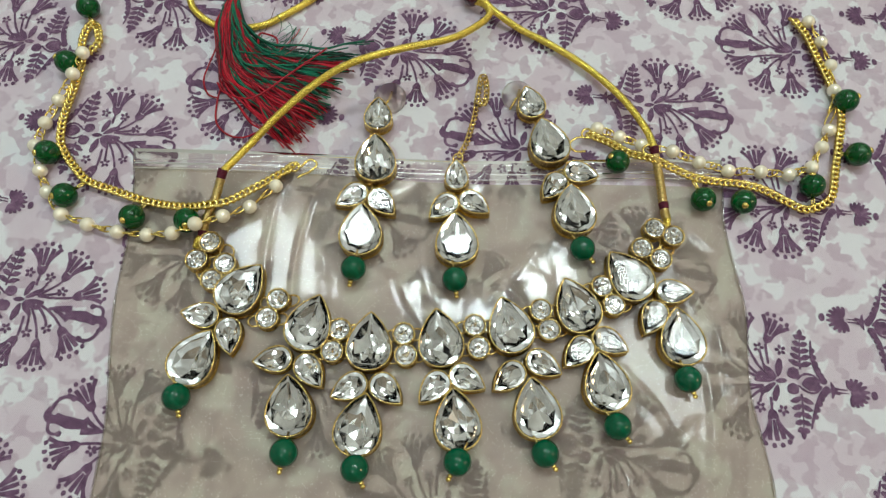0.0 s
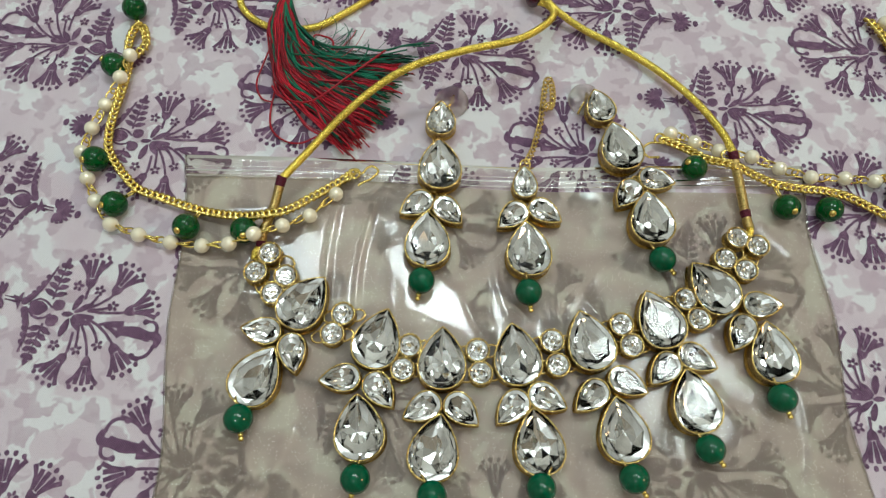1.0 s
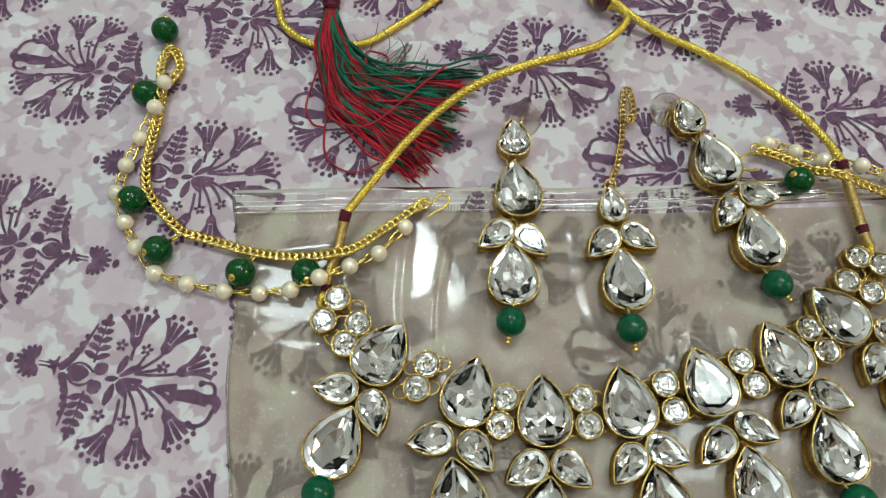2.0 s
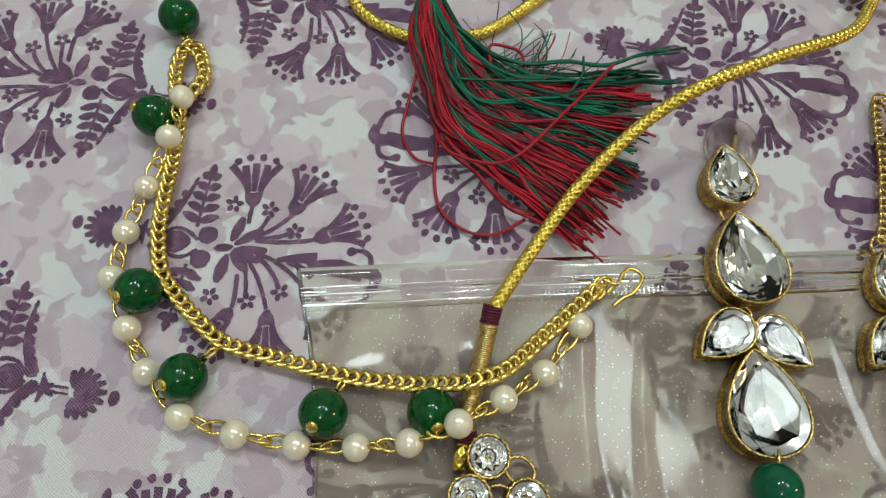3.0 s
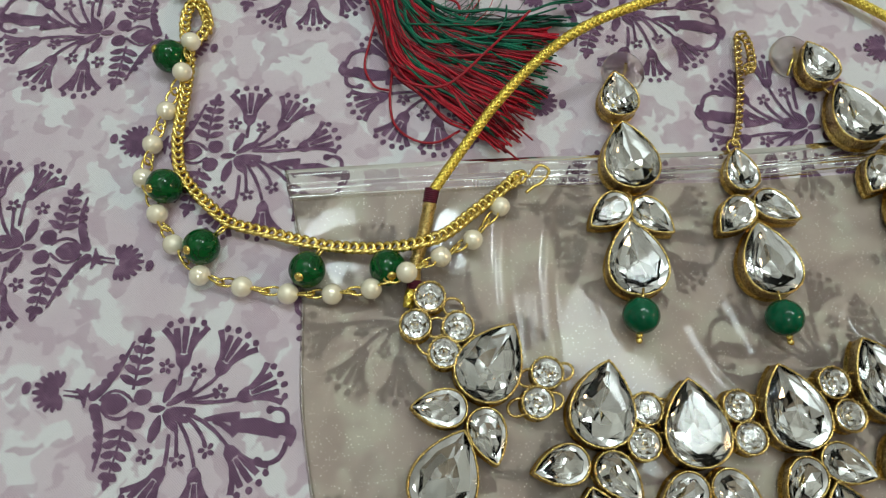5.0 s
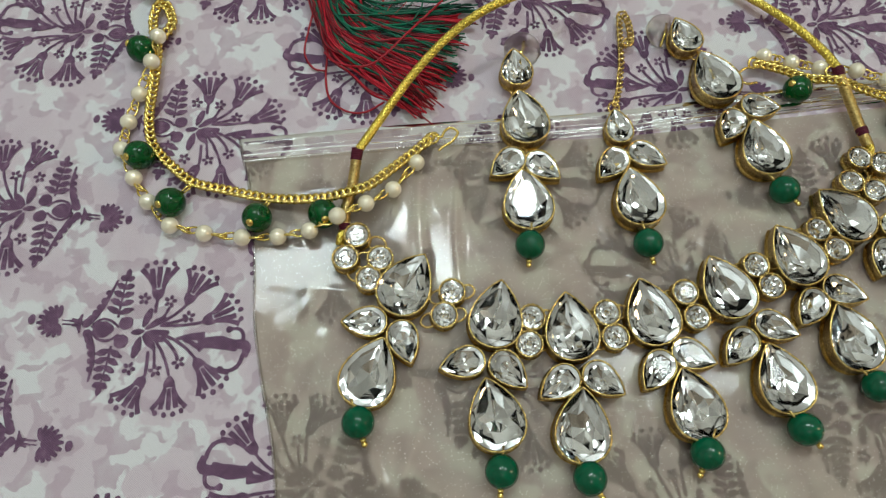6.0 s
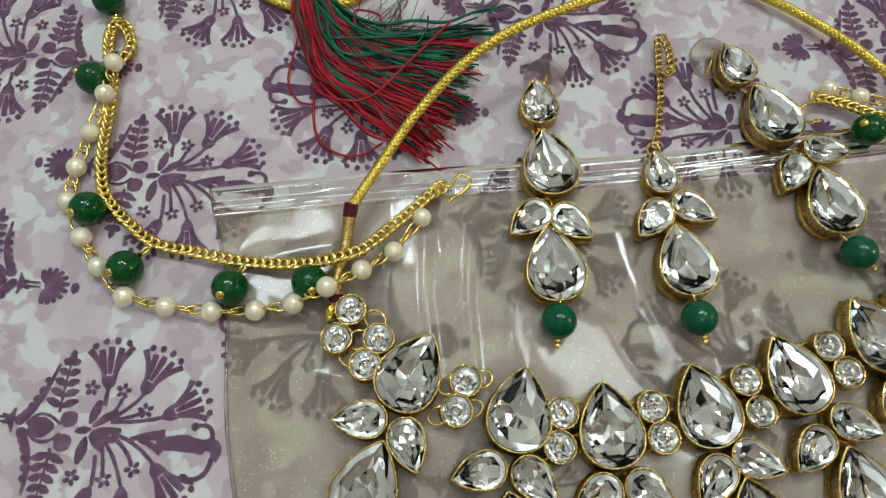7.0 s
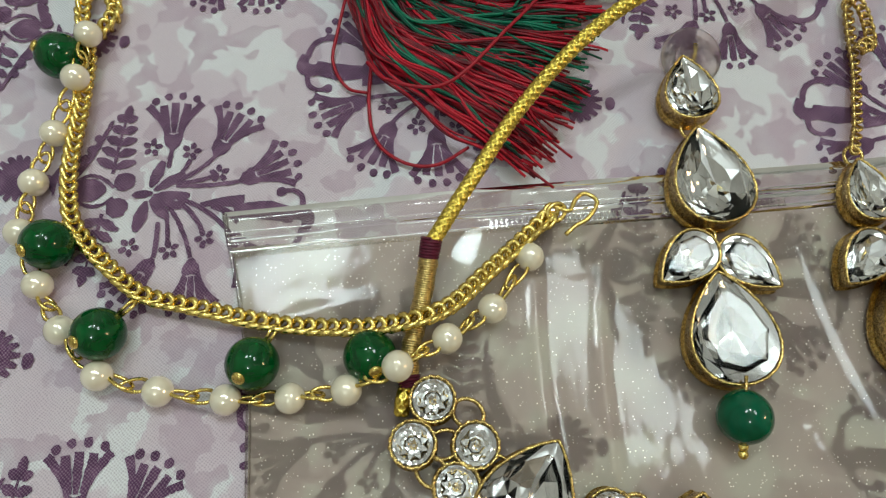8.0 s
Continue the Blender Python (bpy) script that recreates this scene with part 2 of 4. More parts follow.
def curve_points(ctrl, step):
    """Smooth line through the control points, cut at even steps."""
    c = [Vector(p) for p in ctrl]
    c = [c[0] * 2 - c[1], *c, c[-1] * 2 - c[-2]]
    fine = []
    for i in range(1, len(c) - 2):
        p0, p1, p2, p3 = c[i - 1 : i + 3]
        for k in range(24):
            t = k / 24
            fine.append(0.5 * (2 * p1 + (p2 - p0) * t + (2 * p0 - 5 * p1 + 4 * p2 - p3) * t * t + (3 * p1 - p0 - 3 * p2 + p3) * t ** 3))
    fine.append(c[-2])
    total = [0.0]
    for a, b in zip(fine, fine[1:]):
        total.append(total[-1] + (b - a).length)
    count = max(2, round(total[-1] / step))
    out, j = [], 0
    for k in range(count + 1):
        want = total[-1] * k / count
        while j < len(total) - 2 and total[j + 1] < want:
            j += 1
        span = total[j + 1] - total[j]
        out.append(fine[j].lerp(fine[j + 1], (want - total[j]) / span if span else 0))
    return out


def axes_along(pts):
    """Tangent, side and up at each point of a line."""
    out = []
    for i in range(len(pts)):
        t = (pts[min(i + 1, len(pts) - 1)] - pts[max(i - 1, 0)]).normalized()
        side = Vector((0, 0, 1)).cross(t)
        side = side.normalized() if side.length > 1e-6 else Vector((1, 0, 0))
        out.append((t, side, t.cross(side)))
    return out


def tube_data(pts, radius, sides=6, closed=False, verts=None, faces=None):
    """Adds a round tube along pts to verts and faces."""
    verts, faces = [] if verts is None else verts, [] if faces is None else faces
    base, n = len(verts), len(pts)
    side = None
    for i, p in enumerate(pts):
        a = pts[i - 1] if i or closed else pts[0]
        b = pts[(i + 1) % n] if i < n - 1 or closed else pts[-1]
        t = (b - a).normalized()
        if side is None:
            side = t.cross(Vector((0, 0, 1)))
            side = side.normalized() if side.length > 0.05 else Vector((1, 0, 0))
        side = (side - t * side.dot(t)).normalized()
        up = t.cross(side)
        r = radius[i] if isinstance(radius, (list, tuple)) else radius
        for k in range(sides):
            ang = 2 * math.pi * k / sides
            verts.append(p + (side * math.cos(ang) + up * math.sin(ang)) * r)
    for i in range(n if closed else n - 1):
        j = (i + 1) % n
        for k in range(sides):
            l = (k + 1) % sides
            faces.append((base + i * sides + k, base + i * sides + l, base + j * sides + l, base + j * sides + k))
    if not closed:
        faces.append(tuple(base + k for k in reversed(range(sides))))
        faces.append(tuple(base + (n - 1) * sides + k for k in range(sides)))
    return verts, faces


def tube(name, pts, radius, mat, sides=6, closed=False):
    return mesh_from(name, *tube_data(pts, radius, sides, closed), mat, True)


def ball_mesh(name, radius, mat, squash=1.0, u=20, v=12, hole=0.0):
    bm = bmesh.new()
    bmesh.ops.create_uvsphere(bm, u_segments=u, v_segments=v, radius=radius)
    for vert in bm.verts:
        d = math.hypot(vert.co.x, vert.co.y)
        if hole and d < hole:
            vert.co.z *= 0.93
        vert.co.z *= squash
    me = bpy.data.meshes.new(name)
    bm.to_mesh(me)
    bm.free()
    me.materials.append(mat)
    me.polygons.foreach_set("use_smooth", [True] * len(me.polygons))
    return me


def mm(x, y, z=0.0):
    return Vector((x * MM, y * MM, z * MM))


def place(x, y, z=0.0, turn=0.0, tilt_x=0.0, tilt_y=0.0):
    return pose(x * MM, y * MM, z * MM, tilt_x, tilt_y, turn)


def ground(x, y):
    """Height of the soft cloth in mm: it sags in a wide shallow hollow."""
    return -5.0 * math.exp(-(((x - 5) / 50) ** 2 + ((y - 105) / 50) ** 2))


def sink(x, y):
    """Where a thing laid at (x, y) comes to rest: its place and the height of the cloth there, in mm."""
    d = -ground(x, y)
    x, y = x + (x + 20) * d / 205, y + (y - 8) * d / 205
    return x, y, ground(x, y)


# ---- room ----
def box_mesh(name, x0, y0, z0, x1, y1, z1, mat):
    v = [(x, y, z) for z in (z0, z1) for y in (y0, y1) for x in (x0, x1)]
    f = [(0, 2, 3, 1), (4, 5, 7, 6), (0, 1, 5, 4), (2, 6, 7, 3), (0, 4, 6, 2), (1, 3, 7, 5)]
    return mesh_from(name, v, f, mat)


def structure(name, me, label):
    return tagged(new(name, me), label, name.split("_")[0], kind="structure")


structure("wall_north", box_mesh("wall_north", -1.7, 1.6, -0.05, 1.7, 1.7, 1.95, WALL), "plain cream painted wall behind the cloth")
# unseen south wall, kept darker to put contrast into the stones' reflections
structure("wall_south", box_mesh("wall_south", -1.7, -1.7, -0.05, 1.7, -1.6, 1.95, TAN_WALL), "unseen plain tan wall opposite the cloth, added for the crystals to reflect")
structure("wall_east", box_mesh("wall_east", 1.6, -1.6, -0.05, 1.7, 1.6, 1.95, WALL), "plain cream painted side wall of the room")
structure("wall_west", box_mesh("wall_west", -1.7, -1.6, -0.05, -1.6, 1.6, 1.95, WALL), "plain cream painted side wall of the room")
structure("ceiling", box_mesh("ceiling", -1.7, -1.7, 1.95, 1.7, 1.7, 2.05, CEIL), "plain white painted ceiling over the room")
structure("floor", box_mesh("floor", -1.6, -1.6, -0.05, 1.6, 1.6, -0.012, FLOOR), "plain grey tiled floor under the cloth")


def build_cloth():
    line = sorted({round(-0.42 + 0.04 * k, 4) for k in range(22)} | {round(-0.22 + 0.008 * k, 4) for k in range(56)})
    n = len(line) - 1
    v = [(x, y, ground(x / MM, y / MM) * MM) for y in line for x in line]
    f = [(j * (n + 1) + i, j * (n + 1) + i + 1, (j + 1) * (n + 1) + i + 1, (j + 1) * (n + 1) + i) for j in range(n) for i in range(n)]
    low = len(v)
    rim = [i for i in range(n + 1)] + [j * (n + 1) + n for j in range(1, n + 1)] + [n * (n + 1) + i for i in range(n - 1, -1, -1)] + [j * (n + 1) for j in range(n - 1, 0, -1)]
    v += [(v[k][0], v[k][1], -0.012) for k in rim]
    for a in range(len(rim)):
        b = (a + 1) % len(rim)
        f.append((rim[b], rim[a], low + a, low + b))
    me = mesh_from("cloth", v, f, CLOTH, True)
    return tagged(new("cloth", me), "white and mauve cotton cloth with purple block-printed flower motifs", "cloth", kind="structure")


CLOTH_SHEET = build_cloth()


# ---- printed motif, in mm about its middle ----
def motif_mesh():
    verts, faces = [], []
    lift = [0.10]

    def poly(points):
        """One inked shape; its outline bleeds a little into the weave."""
        lift[0] += 0.0006
        base = len(verts)
        for (ax, ay), (bx, by) in zip(points, points[1:] + points[:1]):
            cuts = max(1, round(math.hypot(bx - ax, by - ay) / 0.55))
            for k in range(cuts):
                x, y = ax + (bx - ax) * k / cuts, ay + (by - ay) * k / cuts
                x += 0.17 * noise.noise(Vector((x * 1.7, y * 1.7, 1.0))) + 0.05 * noise.noise(Vector((x * 5, y * 5, 4.0)))
                y += 0.17 * noise.noise(Vector((x * 1.7, y * 1.7, 8.0))) + 0.05 * noise.noise(Vector((x * 5, y * 5, 6.0)))
                verts.append((x * MM, y * MM, lift[0] * MM))
        faces.append(tuple(range(base, len(verts))))

    rnd = random.Random(4)

    def oval(x, y, a, b, ang=0.0, n=14):
        c, s = math.cos(radians(ang)), math.sin(radians(ang))
        pts = []
        for k in range(n):
            w = 1 + rnd.uniform(-0.07, 0.07)
            u, q = a * w * math.cos(2 * math.pi * k / n), b * w * math.sin(2 * math.pi * k / n)
            pts.append((x + u * c - q * s, y + u * s + q * c))
        poly(pts)

    def stroke(p0, p1, p2, w0, w1, n=9, bulge=0.0):
        left, right = [], []
        for k in range(n + 1):
            t = k / n
            x = (1 - t) ** 2 * p0[0] + 2 * t * (1 - t) * p1[0] + t * t * p2[0]
            y = (1 - t) ** 2 * p0[1] + 2 * t * (1 - t) * p1[1] + t * t * p2[1]
            dx = 2 * (1 - t) * (p1[0] - p0[0]) + 2 * t * (p2[0] - p1[0])
            dy = 2 * (1 - t) * (p1[1] - p0[1]) + 2 * t * (p2[1] - p1[1])
            d = math.hypot(dx, dy) or 1
            w = ((w0 + (w1 - w0) * t) + bulge * math.sin(math.pi * t)) / 2 * (1 + rnd.uniform(-0.08, 0.08))
            left.append((x - dy / d * w, y + dx / d * w))
            right.append((x + dy / d * w, y - dx / d * w))
        poly(left + right[::-1])

    def line(p0, p2, w0, w1, bend=0.0, bulge=0.0):
        mx, my = (p0[0] + p2[0]) / 2, (p0[1] + p2[1]) / 2
        stroke(p0, (mx - (p2[1] - p0[1]) * bend, my + (p2[0] - p0[0]) * bend), p2, w0, w1, 9, bulge)

    def trumpet(bx, by, tx, ty, spread=0.52):
        L = math.hypot(tx - bx, ty - by)
        ux, uy = (tx - bx) / L, (ty - by) / L

        def at(u, v):
            return (bx + (u * ux - v * uy) * L, by + (u * uy + v * ux) * L)

        ang = math.degrees(math.atan2(uy, ux))
        poly([at(-0.04, -0.04), at(0.08, -0.15), at(0.26, -0.19), at(0.31, -0.1), at(0.28, 0.0), at(0.31, 0.1), at(0.26, 0.19), at(0.08, 0.15), at(-0.04, 0.04)])
        for sgn in (-1, 1):
            stroke(at(0.28, 0.13 * sgn), at(0.62, 0.20 * sgn), at(0.92, spread * sgn), 0.085 * L, 0.15 * L)
        for v0, v1, reach in ((-0.10, -0.24, 0.93), (0.0, 0.0, 0.97), (0.10, 0.22, 0.92)):
            stroke(at(0.32, v0), at(0.6, v1 * 0.8), at(reach, v1), 0.085 * L, 0.15 * L, 7, 0.03 * L)
        for u, v in ((1.02, -0.40), (1.10, -0.13), (1.10, 0.14), (1.02, 0.38)):
            x, y = at(u, v)
            oval(x, y, 0.088 * L, 0.078 * L, ang, 9)

    def floret(x, y, turn):
        for k in range(5):
            a = radians(turn + 72 * k)
            oval(x + 1.15 * math.cos(a), y + 1.15 * math.sin(a), 0.78, 0.56, math.degrees(a), 9)

    trumpet(1.1, 8.6, 1.3, 18.6)
    trumpet(9.1, 6.6, 14.0, 15.0)
    trumpet(13.9, 0.8, 22.8, 4.2)
    trumpet(11.9, -9.6, 17.4, -17.4)
    trumpet(5.2, -13.9, 5.2, -22.8)
    trumpet(-1.7, -13.2, -7.0, -20.6)
    for k, (x, y) in enumerate(((4.6, 7.6), (9.8, 2.6), (7.4, -9.9), (-5.9, -10.4), (-2.6, 9.0), (1.2, -11.6))):
        floret(x, y, 20 * k)
    # curled flower
    stroke((12.6, -5.4), (18.0, -4.6), (23.5, -7.2), 2.2, 3.0, 10, 0.9)
    stroke((22.0, -6.4), (27.5, -6.0), (25.0, -10.0), 2.4, 1.8, 9, 0.6)
    stroke((24.6, -6.8), (26.2, -1.6), (21.6, -1.9), 1.2, 0.9)
    stroke((24.8, -9.4), (23.6, -14.6), (18.8, -13.2), 1.2, 0.9)
    oval(21.2, -2.1, 1.0, 0.9), oval(18.6, -12.9, 1.0, 0.9)
    line((6.5, -3.4), (14.4, -3.4), 0.9, 2.6, 0.06)
    line((8.5, -3.8), (13.6, -7.2), 0.9, 1.6, 0.12)
    # stems
    for p0, p2, bend in (((0.6, 4.6), (1.1, 8.6), 0.05), ((2.0, 1.6), (9.4, 6.6), -0.12), ((2.0, 0.9), (14.2, 0.8), -0.08), ((2.4, -1.6), (12.0, -9.4), 0.14), ((1.0, -3.4), (5.0, -13.4), 0.10), ((-1.0, -6.0), (-1.5, -12.8), 0.04), ((2.6, 1.2), (9.8, 2.3), -0.05), ((1.8, 2.0), (4.4, 6.0), -0.12), ((2.4, -2.2), (7.2, -8.8), 0.12), ((0.2, -3.6), (0.9, -10.4), 0.06)):
        line(p0, p2, 0.85, 0.85, bend)
    # petals round the heart
    for p0, p2, w in (((-2.6, 0.8), (-0.4, 6.0), 1.5), ((-2.0, 0.2), (3.6, 3.2), 1.2), ((-2.0, -0.8), (4.6, -1.4), 1.2), ((-2.6, -1.6), (0.8, -5.6), 1.3), ((-3.2, -1.8), (-5.0, -7.6), 1.7), ((-2.4, -1.2), (3.2, -3.6), 1.2)):
        line(p0, p2, 0.5, 0.9, 0.0, w)
    oval(-4.0, -0.4, 1.9, 0.8)
    oval(-7.3, 2.4, 2.0, 1.9), oval(-8.5, -2.7, 2.0, 1.9)
    oval(-13.6, 1.3, 3.0, 2.3, -10)
    for sgn in (-1, 1):
        stroke((-16.8, 1.5 + 0.6 * sgn), (-13.5, 1.2 + 5.4 * sgn), (-9.2, 0.4 + 1.0 * sgn), 0.7, 0.7)
    # ferns
    for x0, y0, x1, y1 in ((-9.6, 4.2, -7.4, 17.0), (-11.0, -3.6, -13.6, -15.6)):
        line((x0, y0), (x1, y1), 0.7, 0.4, 0.03)
        L = math.hypot(x1 - x0, y1 - y0)
        ux, uy = (x1 - x0) / L, (y1 - y0) / L
        for k in range(5):
            s = 0.08 + 0.19 * k
            cx, cy = x0 + ux * L * s, y0 + uy * L * s
            reach = 3.7 - 0.42 * k
            for sgn in (-1, 1):
                ex, ey = cx + ux * reach * 0.45 - sgn * uy * reach, cy + uy * reach * 0.45 + sgn * ux * reach
                line((cx, cy), (ex, ey), 0.5, 0.5, -0.12 * sgn, 1.3)
        line((x0 + ux * L * 0.9, y0 + uy * L * 0.9), (x1 + ux * 1.4, y1 + uy * 1.4), 0.5, 0.3, 0, 1.3)
    # sepals, calyx, stem and bud
    for p0, p1, p2, sgn in (((-17.9, 3.0), (-14.0, 6.6), (-10.2, 15.4), 1), ((-17.9, 1.0), (-14.6, -5.0), (-16.6, -13.0), -1)):
        stroke(p0, p1, p2, 1.5, 0.5, 10, 0.5)
        for k in range(5):
            t = 0.16 + 0.15 * k
            x = (1 - t) ** 2 * p0[0] + 2 * t * (1 - t) * p1[0] + t * t * p2[0]
            y = (1 - t) ** 2 * p0[1] + 2 * t * (1 - t) * p1[1] + t * t * p2[1]
            oval(x - 0.7, y + 0.3 * sgn, 1.15 - 0.1 * k, 0.7, 70 * sgn, 10)
    oval(-18.2, 3.4, 1.2, 1.3), oval(-17.8, 0.4, 1.2, 1.3)
    for dx, dy in ((1.0, 2.6), (-1.8, 1.6), (-1.8, -0.6), (0.4, -2.8), (2.0, 0.2)):
        line((-20.4, 3.6), (-20.4 + dx, 3.6 + dy), 1.6, 0.5)
    line((-20.4, 4.1), (-25.0, 5.0), 0.55, 0.4), line((-20.4, 3.2), (-25.0, 3.8), 0.55, 0.4)
    oval(-28.0, 5.0, 2.2, 1.5, -10)
    for k in range(11):
        a = radians(75 + 21 * k)
        reach = 5.4 - 0.9 * abs(k - 5) / 5
        line((-26.2 + 0.8 * math.cos(a), 4.8 + 0.8 * math.sin(a)), (-26.6 + reach * math.cos(a), 4.9 + reach * math.sin(a)), 0.6, 0.8, 0.05 * (k - 5) / 5, 0.75)
    oval(-33.3, 6.0, 1.0, 1.45, -8)
    return verts, faces


MOTIF_VERTS, MOTIF_FACES = motif_mesh()


def print_motif(x, y, turn):
    c, s = math.cos(radians(turn)), math.sin(radians(turn))
    verts = []
    for u, w, z in MOTIF_VERTS:
        px, py = x + (u * c - w * s) / MM, y + (u * s + w * c) / MM
        px, py, low = sink(px, py)
        verts.append(mm(px, py, low + z / MM + 0.06))
    part("printed_motif", mesh_from("printed_motif", verts, MOTIF_FACES, PRINT), CLOTH_SHEET)


# rows of motifs that open one way, and the turned ones between them
OPEN_EAST = ((-137.2, 56.3, 0), (-124.4, 119.2, 0), (-16.9, 160.2, -3), (79.7, 141.2, 5), (-112, 181, 0), (-149, -6, 0), (-42, 33, 0), (-30, 96, -1), (67, 78, 4), (55, 15, 3), (43, -48, 2), (-54, -30, 0), (162, 57, 5), (150, -6, 5), (176, 120, 5), (-6, 223, -3), (-232, 79, 0), (-219, 141, 0), (92, 204, 5), (-207, 204, 0), (190, 183, 5))
OPEN_WEST = ((107.8, 37.5, 5), (131.5, 166.1, 6), (-167.0, 158.2, 0), (-179, 96, 0), (-190.5, 33, 0), (-97, 11, 0), (-85.5, 73.5, 0), (-73, 136, 0), (-61, 199, 0), (12.5, 56, 2), (24, 119, 3), (36, 182, 3), (0, -7, 2), (120, 101, 5), (96, -25, 4), (-202, -30, 0), (-109, -52, 0), (-155, 221, 0), (48, 245, 3), (144, 230, 6))
for x, y, turn in OPEN_EAST:
    print_motif(x, y, turn)
for x, y, turn in OPEN_WEST:
    print_motif(x, y, turn + 180)
# the same repeat carried on to the hems
FLAT_MOTIF = mesh_from("printed_motif", MOTIF_VERTS, MOTIF_FACES, PRINT)
for near, x0, y0, half_turn in ((OPEN_EAST, -124.4, 119.2, 0), (OPEN_WEST, -167.0, 158.2, 180)):
    for a in range(-14, 15):
        for b in range(-6, 7):
            x, y = x0 + 12.3 * a + 107.0 * b, y0 + 62.8 * a + 41.5 * b
            if max(abs(x), abs(y)) < 385 and all(math.hypot(x - p[0], y - p[1]) > 40 for p in near):
                part("printed_motif", FLAT_MOTIF, CLOTH_SHEET, place(x, y, 0.06, half_turn))


# ---- plastic bag ----
def bag_edge(y):
    """Left and right edge of the bag at the height y, in mm."""
    t = (115.5 - y) / 120.0
    return -112.6 + 9.0 * t + 1.0 * math.sin(y * 0.09), 99.3 + 4.6 * t + 1.2 * math.sin(y * 0.11 + 1)


CREASES = ((-60, 100, -58, 55, 3.2, 0.75), (-47, 98, -50, 50, 2.4, 0.8), (-78, 24, -70, -8, 4.0, 0.8), (-66, 22, -78, -20, 3.0, 0.7), (-106, 66, -70, 60, 3.0, 0.7), (-104, 93, -78, 96, 5.0, 0.7), (24, 70, 34, 48, 3.0, 0.7), (72, 60, 96, 63, 2.4, 0.6), (62, 40, 74, 18, 3.0, 0.6), (88, 40, 84, 0, 4.0, 0.7), (86, 95, 96, 80, 4.0, 0.7), (-10, 104, 0, 60, 4.0, 0.6), (18, 62, 34, 92, 3.5, 0.5), (-92, 50, -102, 4, 3.5, 0.5), (-40, 4, -20, -25, 4, 0.6), (60, 4, 84, -24, 4, 0.6), (-15, 68, -4, 45, 3.0, 0.5))


def film_height(x, y):
    h = 0.30
    for x0, y0, x1, y1, w, a in CREASES:
        dx, dy = x1 - x0, y1 - y0
        t = max(0.0, min(1.0, ((x - x0) * dx + (y - y0) * dy) / (dx * dx + dy * dy)))
        bend = 2.2 * math.sin(3.1 * t + x0)
        w *= 0.6
        d = math.hypot(x - x0 - t * dx - bend, y - y0 - t * dy)
        if d < w * 2.2:
            h += a * 0.68 * math.exp(-((d / (0.75 * w)) ** 2)) * math.sin(math.pi * min(1, 0.12 + 0.88 * t)) ** 0.5
    h += 0.12 * (noise.noise(Vector((x * 0.035, y * 0.035, 3))) + 0.6 * noise.noise(Vector((x * 0.11, y * 0.09, 7))))
    return max(0.16, min(0.92, h))


def build_bag():
    bag = thing("plastic_bag", "clear crinkled plastic zip bag lying flat on the cloth", "plastic bag")
    nx, ny, top, low = 400, 310, 107.0, -62.0
    v, f = [], []
    for j in range(ny + 1):
        y = top + (low - top) * j / ny
        a, b = bag_edge(y)
        for i in range(nx + 1):
            x = a + (b - a) * i / nx
            edge = min(1.0, 8 * min(i, nx - i) / nx + 0.18)
            v.append(mm(x, y, ground(x, y) + 0.22 + (film_height(x, y) - 0.16) * edge))
    for j in range(ny):
        for i in range(nx):
            k = j * (nx + 1) + i
            f.append((k, k + nx + 1, k + nx + 2, k + 1))
    part("film", mesh_from("film", v, f, FILM, True), bag)
    # upper lip and zip tracks
    n = 120

    def strip(name, y0, y1, z0, z1, mat, label=""):
        vv, ff = [], []
        rows = 6
        for j in range(rows + 1):
            t = j / rows
            for i in range(n + 1):
                y = y0 + (y1 - y0) * t
                a, b = bag_edge(y)
                x = a + (b - a) * i / n
                wav = 0.10 * math.sin(x * 0.13 + y) + 0.06 * math.sin(x * 0.37)
                vv.append(mm(x, y + (x + 10) * 0.02, ground(x, y) + 0.06 + z0 + (z1 - z0) * math.sin(math.pi * t) + wav * math.sin(math.pi * t)))
        for j in range(rows):
            for i in range(n):
                k = j * (n + 1) + i
                ff.append((k, k + 1, k + n + 2, k + n + 1))
        part(name, mesh_from(name, vv, ff, mat, True), bag, None, label)

    strip("lip", 116.0, 112.2, 0.16, 0.7, LIP)
    strip("zip_track", 112.0, 110.8, 0.3, 1.0, ZIP, "raised clear zip ridge")
    strip("zip_panel", 110.6, 108.6, 0.2, 0.45, LIP)
    strip("zip_track", 108.4, 107.0, 0.3, 0.95, ZIP, "raised clear zip ridge")
    # side seams
    for side in (0, 1):
        pts = [mm(bag_edge(y)[side], y + (bag_edge(y)[side] + 10) * 0.02 * max(0, min(1, (y - 100) / 10)), 0.35 + 0.25 * noise.noise(Vector((y * 0.1, side, 0)))) for y in [115.5 - 3.0 * k for k in range(59)]]
        part("side_seam", tube("side_seam", pts, 0.45 * MM, ZIP, 6), bag)
    # pressed teeth on the zip
    tooth = box_mesh("tooth", -0.22 * MM, -0.7 * MM, 0, 0.22 * MM, 0.7 * MM, 0.5 * MM, ZIP)
    for k in range(26):
        part("tooth", tooth, bag, place(-66 + 0.95 * k, 108.4 + (-56 + 0.95 * k) * 0.02, 0.75 + ground(-66 + 0.95 * k, 108.4)))
    for k in range(26):
        part("tooth", tooth, bag, place(-34 + 0.95 * k, 108.4 + (-24 + 0.95 * k) * 0.02, 0.75 + ground(-34 + 0.95 * k, 108.4)))


build_bag()


